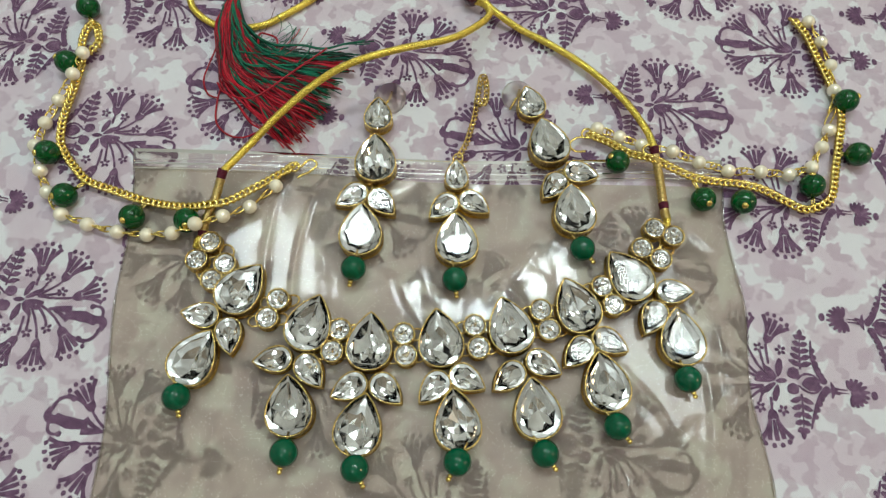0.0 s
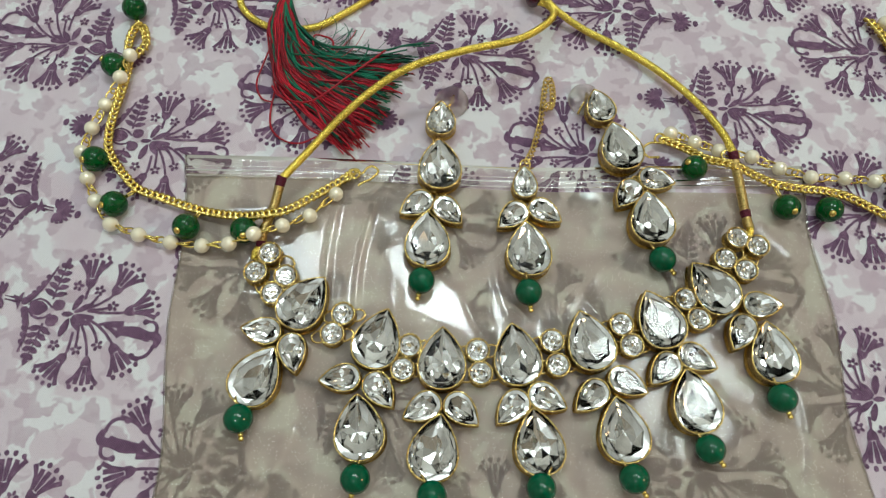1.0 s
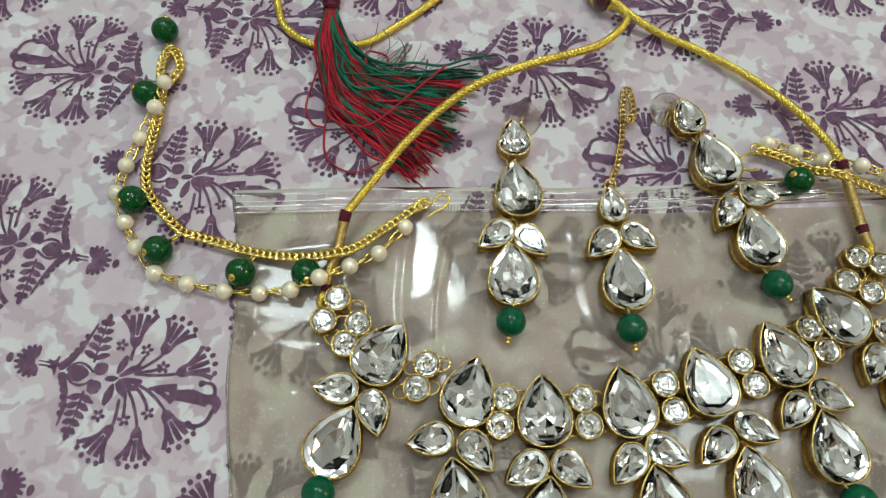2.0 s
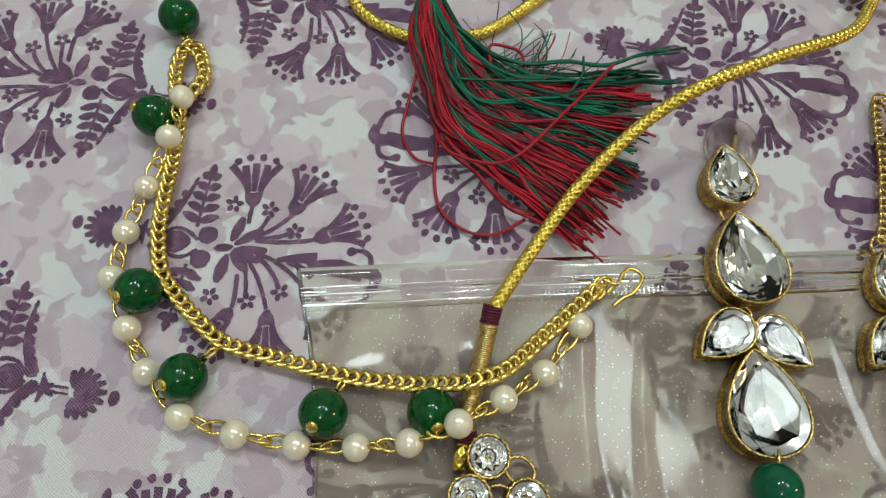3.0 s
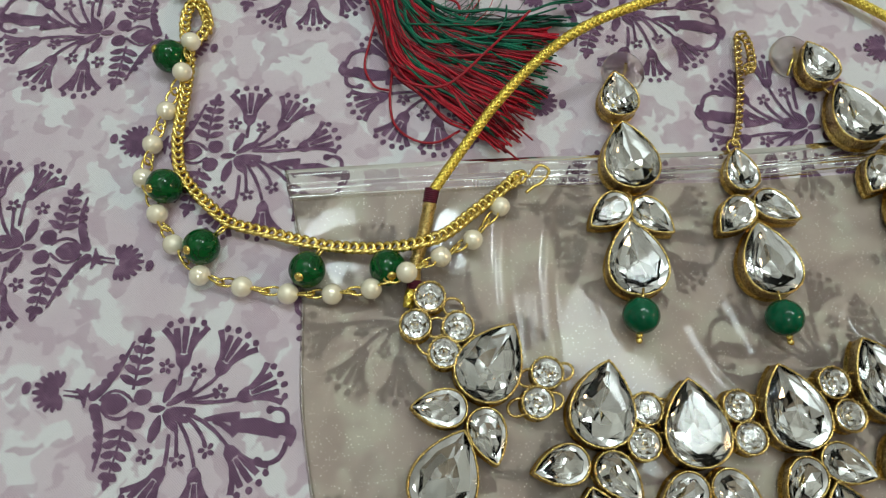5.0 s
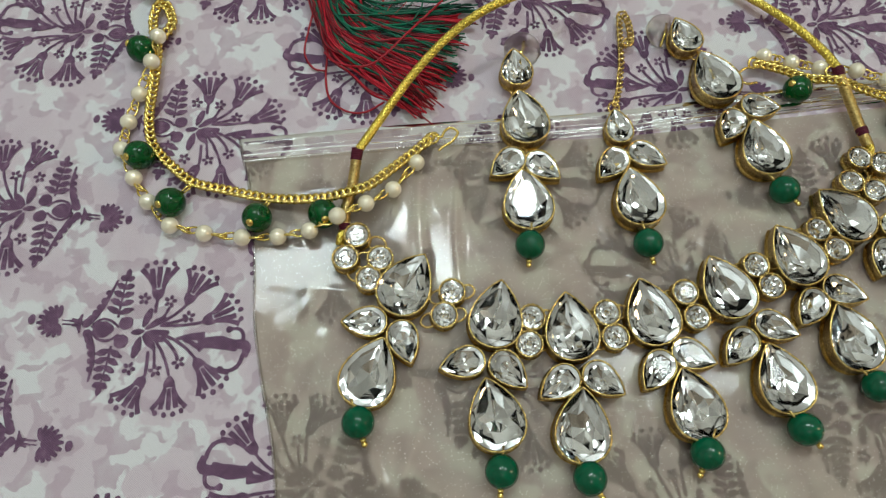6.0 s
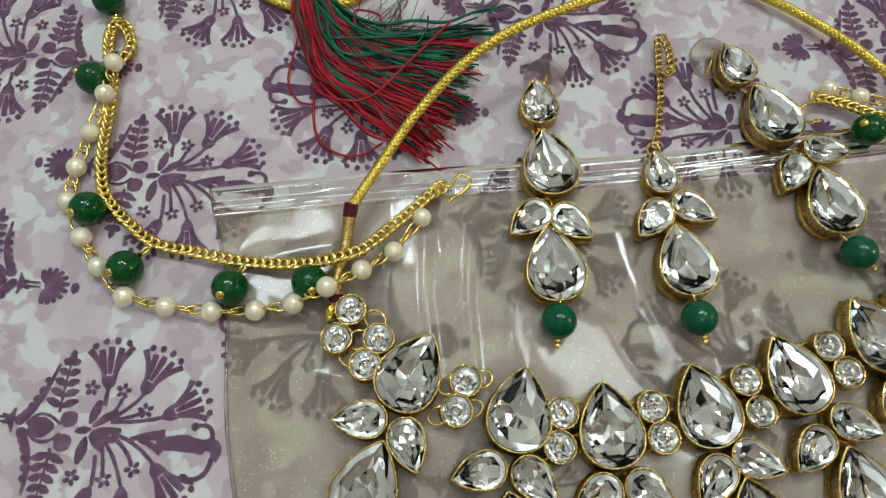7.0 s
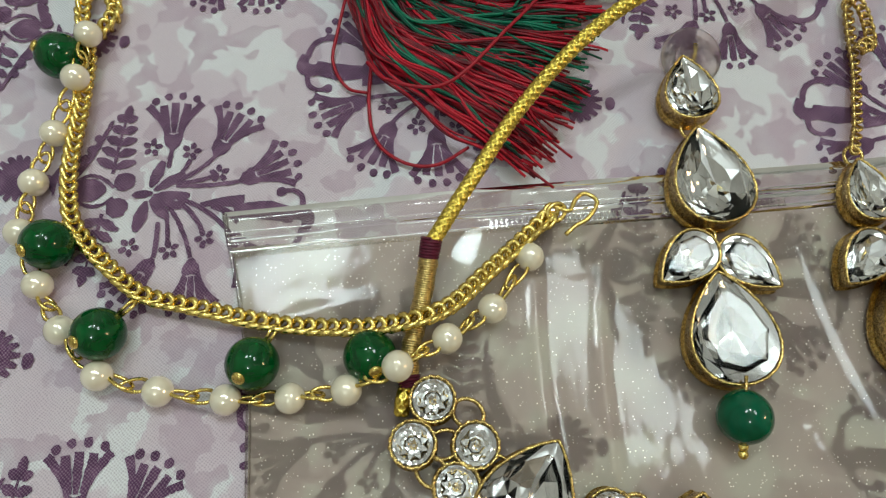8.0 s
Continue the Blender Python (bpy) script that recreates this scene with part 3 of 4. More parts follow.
# ---- stones and settings ----
def pear_outline(length, width, n=48):
    pts = []
    raw = [(math.sin(t) * math.sin(t / 2) ** 0.75, math.cos(t)) for t in (2 * math.pi * k / n for k in range(n))]
    widest = max(p[0] for p in raw)
    for x, y in raw:
        pts.append((x / widest * width / 2, y * length / 2))
    return pts


def round_outline(d, n=28):
    return [(d / 2 * math.sin(2 * math.pi * k / n), d / 2 * math.cos(2 * math.pi * k / n)) for k in range(n)]


def ring_loft(outline, levels, mat, name, smooth=True, grain=0.0):
    """Closed wall through levels of (shrink in mm, z in mm)."""
    n = len(outline)
    v, f = [], []
    normals = []
    for k in range(n):
        ax, ay = outline[k - 1]
        bx, by = outline[(k + 1) % n]
        d = math.hypot(bx - ax, by - ay) or 1
        normals.append((-(by - ay) / d, (bx - ax) / d))
    cx = sum(p[0] for p in outline) / n
    cy = sum(p[1] for p in outline) / n
    for li, (shrink, z) in enumerate(levels):
        for k, (x, y) in enumerate(outline):
            nx, ny = normals[k]
            if (x - cx) * nx + (y - cy) * ny < 0:
                nx, ny = -nx, -ny
            s = shrink - (grain * (k % 2) if 0 < li < len(levels) - 1 and z > levels[0][1] + 3.5 else 0)
            v.append(mm(x - nx * s, y - ny * s, z + (grain * 0.8 * (k % 2) if z > 3.5 else 0)))
    m = len(levels)
    for a in range(m - 1):
        for k in range(n):
            l = (k + 1) % n
            f.append((a * n + k, a * n + l, (a + 1) * n + l, (a + 1) * n + k))
    f.append(tuple(range(n)))
    return mesh_from(name, v, f, mat, smooth)


def stone_mesh(name, outline, girdle, crown, depth, table, facets, play=0.0, lean=(0.0, 0.0)):
    """Cut stone: a clear bevelled crown with a table, over a deep foil-backed cone of facets."""
    n = len(outline)
    pick = [outline[round(k * n / facets) % n] for k in range(facets)]
    half = [outline[round((k + 0.5) * n / facets) % n] for k in range(facets)]
    cy = -0.06 * (max(p[1] for p in outline) - min(p[1] for p in outline)) if play else 0.0
    cut = random.Random(facets * 7 + int(depth * 100))
    v, f, slots = [], [], []

    def ring(pts, s, z, jitter=0.0):
        base = len(v)
        for x, y in pts:
            v.append(mm(x * s, (y - cy) * s + cy, z + cut.uniform(-jitter, jitter)))
        return base

    rim = ring(outline, 1.0, girdle)
    low = ring(outline, 0.985, girdle - 0.22)
    mid = ring(pick, 0.5 + 0.5 * table, girdle + crown * 0.62)
    tb = ring(half, table, girdle + crown)
    p1 = ring(half, 0.80, girdle - depth * 0.17, play * 0.5)
    p2 = ring(pick, 0.46, girdle - depth * 0.50, play)
    v.append(mm(lean[0], cy + lean[1], girdle - depth))
    tip = len(v) - 1

    def add(face, slot):
        f.append(face)
        slots.append(slot)

    at = [round(k * n / facets) for k in range(facets)] + [n]
    hf = [round((k + 0.5) * n / facets) for k in range(facets)]
    for k in range(facets):
        l = (k + 1) % facets
        # crown: thin girdle facets, kites and stars
        for i in range(at[k], at[k + 1]):
            j = (i + 1) % n
            add((rim + j, rim + i, low + i, low + j), 0)
            add((rim + i, rim + j, mid + k if i < hf[k] else mid + l), 0)
            add((low + j, low + i, p1 + k), 1)
        add((rim + hf[k] % n, mid + l, mid + k), 0)
        add((mid + k, mid + l, tb + k), 0)
        add((tb + k, mid + l, tb + l), 0)
        # back: lower halves, mains and the pavilion's point
        add((low + at[l] if l else low, p1 + l, p1 + k), 1)
        add((p1 + k, p1 + l, p2 + l), 1)
        add((p1 + k, p2 + l, p2 + k), 1)
        add((p2 + k, p2 + l, tip), 1)
    add(tuple(tb + k for k in range(facets)), 0)
    me = mesh_from(name, v, f, (GLASS, FOIL), False, slots)
    bm = bmesh.new()
    bm.from_mesh(me)
    bmesh.ops.remove_doubles(bm, verts=bm.verts, dist=1e-7)
    bmesh.ops.dissolve_degenerate(bm, edges=bm.edges, dist=1e-7)
    bmesh.ops.recalc_face_normals(bm, faces=bm.faces)
    bm.to_mesh(me)
    bm.free()
    return me


def setting_levels(top):
    return ((0.35, 0.0), (-0.25, 0.25), (-0.25, 0.8), (0.25, 1.05), (0.30, 1.5), (0.0, 1.9), (0.05, top - 0.7), (-0.10, top - 0.35), (-0.05, top), (0.2, top + 0.12), (0.40, top - 0.05), (0.45, top - 0.9))


BIG_OUT, MID_OUT, SMALL_OUT = pear_outline(19.4, 14.8), pear_outline(13.4, 10.4), pear_outline(12.6, 8.6)
ROUND_OUT = round_outline(7.3, 36)
BIG_SET = ring_loft(BIG_OUT, setting_levels(5.4), GOLD, "setting", True, 0.06)
MID_SET = ring_loft(MID_OUT, setting_levels(4.9), GOLD, "setting", True, 0.06)
SMALL_SET = ring_loft(SMALL_OUT, setting_levels(4.3), GOLD, "setting", True, 0.07)
ROUND_SET = ring_loft(ROUND_OUT, setting_levels(4.2), GOLD, "setting", True, 0.16)


def inset(outline, length_cut):
    top = max(abs(p[1]) for p in outline)
    wide = max(abs(p[0]) for p in outline)
    return [(p[0] * (wide - length_cut) / wide, p[1] * (top - length_cut) / top) for p in outline]


BIG_STONES = [stone_mesh("stone", inset(BIG_OUT, 0.42), 5.35, 0.85, 2.0 + 0.14 * k, 0.70, n, 0.40, lean) for k, (n, lean) in enumerate(((9, (0.3, 0.6)), (10, (-0.7, -0.2)), (8, (0.8, 0.2)), (11, (0.0, -0.8)), (10, (0.6, -0.5))))]
MID_STONES = [stone_mesh("stone", inset(MID_OUT, 0.42), 4.85, 0.65, 1.6 + 0.1 * k, 0.70, 8 + k, 0.28) for k in range(3)]
SMALL_STONES = [stone_mesh("stone", inset(SMALL_OUT, 0.42), 4.25, 0.55, 1.3 + 0.1 * k, 0.68, 8 + k, 0.24) for k in range(3)]
ROUND_STONES = [stone_mesh("stone", inset(ROUND_OUT, 0.5), 4.1, 0.55, 1.5 + 0.1 * k, 0.60, 7 + k) for k in range(3)]
KINDS = {"big": (BIG_SET, BIG_STONES), "mid": (MID_SET, MID_STONES), "small": (SMALL_SET, SMALL_STONES), "round": (ROUND_SET, ROUND_STONES)}
RND = random.Random(11)
BASE = 0.95


def gem(owner, kind, x, y, turn=0.0, lean=1.0):
    """A gold setting with its crystal, turned so that its tip points the given way."""
    name = "round_setting" if kind == "round" else "pear_setting"
    tilt = (RND.uniform(-2.5, 2.5) * lean, RND.uniform(-2.5, 2.5) * lean)
    x, y, low = sink(x, y)
    s = part(name, KINDS[kind][0], owner, place(x, y, low + BASE + 0.25, turn, *tilt))
    part("stone", RND.choice(KINDS[kind][1]), s, None, "clear faceted crystal")
    return s


def wire_ring(owner, x, y, r, turn=0.0, stretch=1.0, z=3.0, wire=0.36, mat=None, tilt=0.0):
    x, y, low = sink(x, y)
    pts = [mm(r * stretch * math.cos(a), r * math.sin(a), 0) for a in (2 * math.pi * k / 18 for k in range(18))]
    part("jump_ring", tube("jump_ring", pts, wire * MM, mat or GOLD, 6, True), owner, place(x, y, z + low, turn, tilt, 0))


BEAD = ball_mesh("bead", 4.35 * MM, GREEN, 1.0, 28, 18)
DROP_BEAD = ball_mesh("bead", 4.35 * MM, TEAL_GREEN, 1.0, 28, 18)
PEARL_BALL = ball_mesh("pearl", 2.55 * MM, PEARL, 0.97, 20, 14)
CAP = ball_mesh("pin_head", 0.85 * MM, CHAIN_GOLD, 0.7, 12, 8)


def drop_bead(owner, x, y, tx, ty):
    """Green bead with a wire pin that ends in two tiny gold balls."""
    dx, dy = tx - x, ty - y
    x, y, low = sink(x, y)
    z = BASE + 4.3 + low
    b = part("green_bead", DROP_BEAD, owner, place(x, y, z), "polished sea-green glass bead")
    d = Vector((dx, dy, -1.2)).normalized()
    for k, dist in enumerate((4.6, 5.8)):
        part("pin_head", CAP, b, place(*(d * dist)), "tiny gold ball")
    pts = [mm(*(d * s)) for s in (-6.5, -4.0, 4.4)]
    part("pin", tube("pin", pts, 0.33 * MM, GOLD, 6), b)


NECK = thing("necklace", "gold bib necklace of clear pear crystals with green bead drops", "necklace")
for x, y, turn, size in ((-65.8, 61.2, -35, 1), (-42.4, 50.4, -15, 1), (-22.6, 44.9, 0, 1), (0.2, 47.2, 10, 1), (22.4, 52.0, 17, 1), (44.4, 59.7, 23, 1), (62.0, 70.7, 38, 1), (-77.7, 38.0, -26, 1), (-45.9, 23.7, 8, 1), (-24.0, 19.0, -10, 1), (6.1, 21.6, 9, 1), (31.1, 25.8, 10, 1), (53.0, 35.0, 12, 1), (78.3, 50.4, 6, 1)):
    gem(NECK, "big", x, y, turn)
for x, y, turn in ((-78.5, 51.8, 85), (-68.2, 45.0, -167), (-53.2, 38.0, 99), (-40.6, 34.8, -141), (-28.1, 30.2, 120), (-15.9, 29.9, -131), (-1.5, 30.9, 138), (9.4, 34.0, -117), (22.1, 35.2, 132), (33.7, 39.5, -118), (44.5, 44.0, 137), (55.4, 47.6, -118), (69.8, 56.4, 152), (77.8, 65.6, -90)):
    gem(NECK, "small", x, y, turn)
PAIRS = ((-53.6, 57.9), (-56.7, 51.5), (-32.7, 48.6), (-34.2, 41.4), (-11.8, 48.1), (-10.6, 41.0), (11.1, 51.8), (12.5, 44.4), (32.9, 57.8), (35.6, 51.3), (53.4, 66.6), (57.0, 60.3))
ENDS = ((-78.9, 77.1), (-82.6, 70.5), (-73.0, 69.5), (-76.5, 63.8), (72.5, 88.0), (78.9, 85.6), (67.7, 80.6), (74.0, 77.2))
for x, y in PAIRS + ENDS:
    gem(NECK, "round", x, y, RND.uniform(0, 90))
for x, y in PAIRS:
    wire_ring(NECK, x - 4.0, y - 0.5, 1.9, 20, 1.3, 2.6)
    wire_ring(NECK, x + 4.0, y + 0.3, 1.9, 20, 1.3, 2.6)
for x, y, turn in ((-73.5, 74.6, -40), (-80.0, 66.3, -40), (-77.8, 70.2, 20), (-70.5, 65.8, 0), (72.2, 83.2, 20), (76.8, 81.2, 40), (68.5, 75.2, 60), (75.6, 88.6, 0)):
    wire_ring(NECK, x, y, 2.2, turn, 1.2, 2.9)
for a, b, tx, ty in ((-81.5, 25.2, -80.5, 20.6), (-46.1, 9.7, -47.0, 4.5), (-24.2, 5.9, -22.0, 1.9), (6.8, 9.0, 4.5, 4.4), (33.5, 12.4, 36.3, 8.8), (56.2, 21.3, 60.4, 16.5), (79.4, 36.7, 81.5, 32.0)):
    drop_bead(NECK, a, b, tx, ty)

STOPPER_LABEL = "clear silicone ear stopper"


def stopper(owner, x, y):
    """Clear disc with a raised hub on the post behind the earring's top."""
    rings = ((0.0, 0.3), (4.9, 0.3), (5.9, 0.7), (6.0, 1.3), (5.3, 1.8), (2.2, 2.3), (1.6, 3.4), (0.0, 3.6))
    v, f, n = [], [], 28
    for r, z in rings:
        for k in range(n):
            v.append(mm(max(r, 0.01) * math.cos(2 * math.pi * k / n), max(r, 0.01) * math.sin(2 * math.pi * k / n), z))
    for j in range(len(rings) - 1):
        for k in range(n):
            l = (k + 1) % n
            f.append((j * n + k, j * n + l, (j + 1) * n + l, (j + 1) * n + k))
    x, y, low = sink(x, y)
    part("stopper", mesh_from("stopper", v, f, RUBBER, True), owner, place(x, y, 0.2 + low, 0, 14, 0), STOPPER_LABEL)
    part("post", tube("post", [mm(x - 3, y - 7, 2.4 + low), mm(x, y - 1, 2.8 + low), mm(x + 0.6, y + 1.5, 3.0 + low)], 0.4 * MM, CHAIN_GOLD, 6), owner)


EAR_A = thing("earring", "long gold crystal drop earring with green bead, lying beside the cord", "earring", None, "pair of earrings")
gem(EAR_A, "mid", -25.8, 129.2, 2)
gem(EAR_A, "big", -25.7, 111.0, 4)
gem(EAR_A, "small", -32.9, 96.2, 124)
gem(EAR_A, "small", -21.8, 94.1, -136)
gem(EAR_A, "big", -28.4, 83.7, 2)
wire_ring(EAR_A, -26.6, 121.6, 1.5, 80, 1.3, 3.4)
wire_ring(EAR_A, -27.4, 100.2, 1.3, 80, 1.3, 3.2)
drop_bead(EAR_A, -29.9, 69.6, -30.8, 64.6)
stopper(EAR_A, -22.1, 138.6)

EAR_B = thing("earring", "gold crystal drop earring with green bead, touching the pearl chain", "earring", None, "pair of earrings")
gem(EAR_B, "mid", 30.0, 136.6, 17, 2.5)
gem(EAR_B, "big", 36.0, 120.2, 15)
gem(EAR_B, "small", 37.6, 102.5, 144)
gem(EAR_B, "small", 47.7, 108.6, -101)
gem(EAR_B, "big", 44.5, 94.0, 6)
wire_ring(EAR_B, 32.4, 130.0, 1.5, 100, 1.3, 3.4)
wire_ring(EAR_B, 41.2, 108.6, 1.3, 100, 1.3, 3.2)
drop_bead(EAR_B, 47.2, 79.7, 50.6, 75.9)
stopper(EAR_B, 25.6, 141.6)


# ---- chains ----
def link_mesh(name, length, width, wire, mat):
    """One twisted oval link of a curb chain."""
    pts = []
    for k in range(14):
        a = 2 * math.pi * k / 14
        pts.append(mm(length / 2 * math.cos(a), width / 2 * math.sin(a), 0.42 * width * math.sin(a) * math.cos(a) * 1.3))
    return tube(name, pts, wire * MM, mat, 6, True)


CURB = link_mesh("chain_link", 3.6, 1.9, 0.57, CHAIN_GOLD)
FINE = link_mesh("chain_link", 2.7, 1.6, 0.36, GOLD)


def lie(x, y, z):
    """A point z mm above the cloth."""
    x, y, low = sink(x, y)
    return mm(x, y, low + z)


def lay_chain(owner, ctrl, pitch, link, roll=30.0, slant=27.0):
    pts = curve_points([lie(*p) for p in ctrl], pitch * MM)
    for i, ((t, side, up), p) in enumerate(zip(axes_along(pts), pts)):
        m = Matrix((t, side, up)).transposed().to_4x4()
        jitter = RND.uniform(-6, 6)
        part("chain_link", link, owner, Matrix.Translation(p) @ m @ pose(0, 0, 0, roll + jitter, 10, slant))
    return pts


def pearl_string(owner, spots, z=2.6, raised=()):
    """Pearls joined by bent gold wire eyes."""
    last = None
    for i, (x, y) in enumerate(spots):
        x, y, low = sink(x, y)
        zz = z + low + dict(raised).get(i, 0.0)
        part("pearl", PEARL_BALL, owner, place(x, y, zz, RND.uniform(0, 180)), "cream pearl bead")
        if last is not None:
            a, b = Vector(last), Vector((x, y, zz))
            d = b - a
            gap = d.length - 5.0
            turn = math.degrees(math.atan2(d.y, d.x))
            mid = (a + b) / 2
            if gap > 2.2:
                for s, tilt in ((-0.22, 12), (0.24, 50)):
                    c = mid + d.normalized() * gap * s
                    pts = []
                    half = gap * 0.36 + 0.35
                    for k in range(16):
                        u = 2 * math.pi * k / 16
                        pts.append(mm(half * math.cos(u), 1.15 * math.sin(u) * (1 - 0.25 * math.cos(u)), 0.2 * math.sin(u)))
                    part("wire_eye", tube("wire_eye", pts, 0.34 * MM, CHAIN_GOLD, 6, True), owner, place(c.x, c.y, c.z, turn + RND.uniform(-18, 18), tilt, 0))
            else:
                part("wire_eye", tube("wire_eye", [mm(*a), mm(*mid), mm(*b)], 0.4 * MM, CHAIN_GOLD, 6), owner)
        last = (x, y, zz)


def hung_bead(owner, x, y, cx, cy, ax, ay, z=4.35, az=3.0):
    """Green bead on a pin: cap towards (cx, cy), wire to the chain at (ax, ay)."""
    ax, ay, under = sink(ax, ay)
    x, y, low = sink(x, y)
    z, az = z + low, az + under
    b = part("green_bead", BEAD, owner, place(x, y, z, RND.uniform(0, 90), 30, 0), "polished green glass bead")
    cap = Vector((cx, cy, 2.8)).normalized() * 4.3
    me = ball_mesh("pin_head", 1.15 * MM, CHAIN_GOLD, 0.55, 12, 8)
    tilt = Vector((0, 0, 1)).rotation_difference(cap).to_matrix().to_4x4()
    inv = b.matrix_basis.inverted()
    part("pin_head", me, b, inv @ Matrix.Translation(mm(x, y, z) + cap * MM) @ tilt, "flat gold pin head")
    to = Vector((ax - x, ay - y, az - z))
    start = to.normalized() * 4.1
    side = Vector((-to.y, to.x, 0)).normalized() * 0.5
    for sgn in (-1, 1):
        pts = [mm(x, y, z) + (start + side * sgn * 0.6) * MM, mm(x, y, z) + (start.lerp(to, 0.6) + side * sgn) * MM, mm(ax, ay, az)]
        part("pin", tube("pin", pts, 0.34 * MM, CHAIN_GOLD, 6), b, inv)


SIDE_LABEL = "gold curb chain with pearls and green beads, "
LEFT = thing("pearl_chain", SIDE_LABEL + "crossing the gold cord", "chain", None, "pearl chains")
lay_chain(LEFT, ((-55.2, 107.2, 3), (-60.7, 102.7, 3.2), (-67.7, 97.1, 4.5), (-74.4, 91.6, 6.5), (-80.6, 89.4, 7.6), (-88.7, 89.4, 5.0), (-98.8, 90.8, 3), (-106.8, 92.6, 2.4), (-116.9, 95.8, 2.4), (-126.1, 98.8, 2.6), (-131.5, 103.5, 2.6), (-136.0, 108.5, 2.6), (-139.4, 114.2, 2.6), (-140.6, 122.4, 2.6), (-140.2, 129.6, 2.6), (-139.5, 137.1, 2.6), (-139.3, 147.6, 2.4), (-140.6, 153.1, 2.4), (-141.2, 160.2, 2.4), (-139.4, 165.6, 2.6), (-136.5, 163.7, 2.6), (-134.9, 157.8, 2.4), (-136.7, 153.9, 2.4)), 2.05, CURB)
pearl_string(LEFT, ((-60.0, 99.8), (-67.7, 91.0), (-75.8, 86.4), (-84.0, 82.3), (-92.5, 79.8), (-101.8, 79.6), (-112.1, 80.3), (-122.9, 82.6), (-132.8, 86.0), (-139.5, 94.1), (-144.0, 102.3), (-148.2, 112.2), (-146.7, 121.6), (-144.0, 131.3), (-139.9, 141.3), (-138.3, 150.7)), 2.7, ((1, 1.2), (2, 3.0), (3, 5.2), (4, 2.0), (14, 2.4), (15, 2.4)))
for x, y, cx, cy, ax, ay in ((-88.5, 84.9, 1, -3, -86.0, 89.6), (-107.4, 85.4, -1.2, -2.4, -103.6, 91.8), (-132.3, 92.5, -2, -1.6, -126.8, 98.4), (-142.2, 108.9, -2.2, -1.8, -137.2, 110.4), (-143.7, 146.9, -3, 0.4, -139.6, 147.4), (-141.3, 172.3, 1, 3, -139.6, 166.6)):
    hung_bead(LEFT, x, y, cx, cy, ax, ay)
HOOK = curve_points([lie(*p) for p in ((-57.2, 106.0, 3.2), (-55.4, 108.8, 3.4), (-52.0, 107.4, 3.4), (-50.3, 109.6, 3.2), (-48.4, 110.6, 3.0), (-46.4, 108.8, 3.0), (-48.6, 105.8, 3.0), (-50.9, 104.8, 2.6), (-52.9, 103.4, 2.4))], 0.4 * MM)
part("hook", tube("hook", HOOK, 0.42 * MM, CHAIN_GOLD, 7), LEFT, None, "bent gold wire hook")
wire_ring(LEFT, -54.2, 107.4, 1.5, 30, 1.2, 3.2, 0.42, CHAIN_GOLD, 30)
wire_ring(LEFT, -56.0, 106.0, 1.4, 60, 1.2, 3.4, 0.42, CHAIN_GOLD, -30)

RIGHT = thing("pearl_chain", SIDE_LABEL + "draped past the earring", "chain", None, "pearl chains")
lay_chain(RIGHT, ((52.4, 124.8, 3), (59.5, 121.6, 3.2), (65.4, 117.2, 4.5), (73.4, 114.2, 6.5), (81.4, 111.5, 4.5), (89.2, 109.1, 3), (97.2, 107.9, 2.8), (105.3, 107.5, 2.6), (113.1, 105.6, 2.6), (120.6, 101.5, 2.6), (127.1, 98.5, 2.6), (133.4, 100.5, 2.6), (137.5, 104.4, 2.6), (140.4, 114.6, 2.6), (143.7, 126.3, 2.6), (146.4, 138.3, 2.6), (144.6, 150.6, 2.6), (141.2, 163.2, 2.6), (138.4, 173.6, 2.6), (134.9, 180.1, 2.6)), 2.05, CURB)
pearl_string(RIGHT, ((54.9, 127.9), (63.0, 124.7), (70.4, 120.8), (81.3, 118.5), (91.3, 115.5), (101.6, 112.5), (113.3, 112.6), (123.4, 111.9), (132.0, 115.2), (137.0, 123.6), (140.9, 130.9), (145.6, 148.3), (146.0, 159.4), (144.0, 170.0), (140.6, 179.5)), 2.7, ((2, 1.5), (3, 2.0)))
for x, y, cx, cy, ax, ay in ((61.2, 113.7, -3, 0.5, 66.0, 116.6), (90.8, 100.1, 0.6, -2.6, 88.0, 109.0), (104.9, 99.8, -1.0, -2.6, 108.4, 106.6), (130.3, 107.2, -1, 3, 130.0, 99.6), (148.9, 120.4, 3, 0.2, 142.8, 121.0), (148.4, 142.8, 3, 0.4, 146.0, 142.0)):
    hung_bead(RIGHT, x, y, cx, cy, ax, ay)
HOOK_R = curve_points([lie(*p) for p in ((53.0, 123.6, 3), (47.0, 123.0, 4.0), (44.0, 120.0, 4.2), (46.0, 117.5, 4.0), (50.0, 118.0, 3.2))], 0.4 * MM)
part("hook", tube("hook", HOOK_R, 0.42 * MM, CHAIN_GOLD, 7), RIGHT, None, "bent gold wire hook")
wire_ring(RIGHT, 50.6, 125.4, 1.6, 30, 1.2, 3.2, 0.42, CHAIN_GOLD, 30)
wire_ring(RIGHT, 73.0, 117.6, 2.0, 0, 1.5, 6.6, 0.42, CHAIN_GOLD, 10)

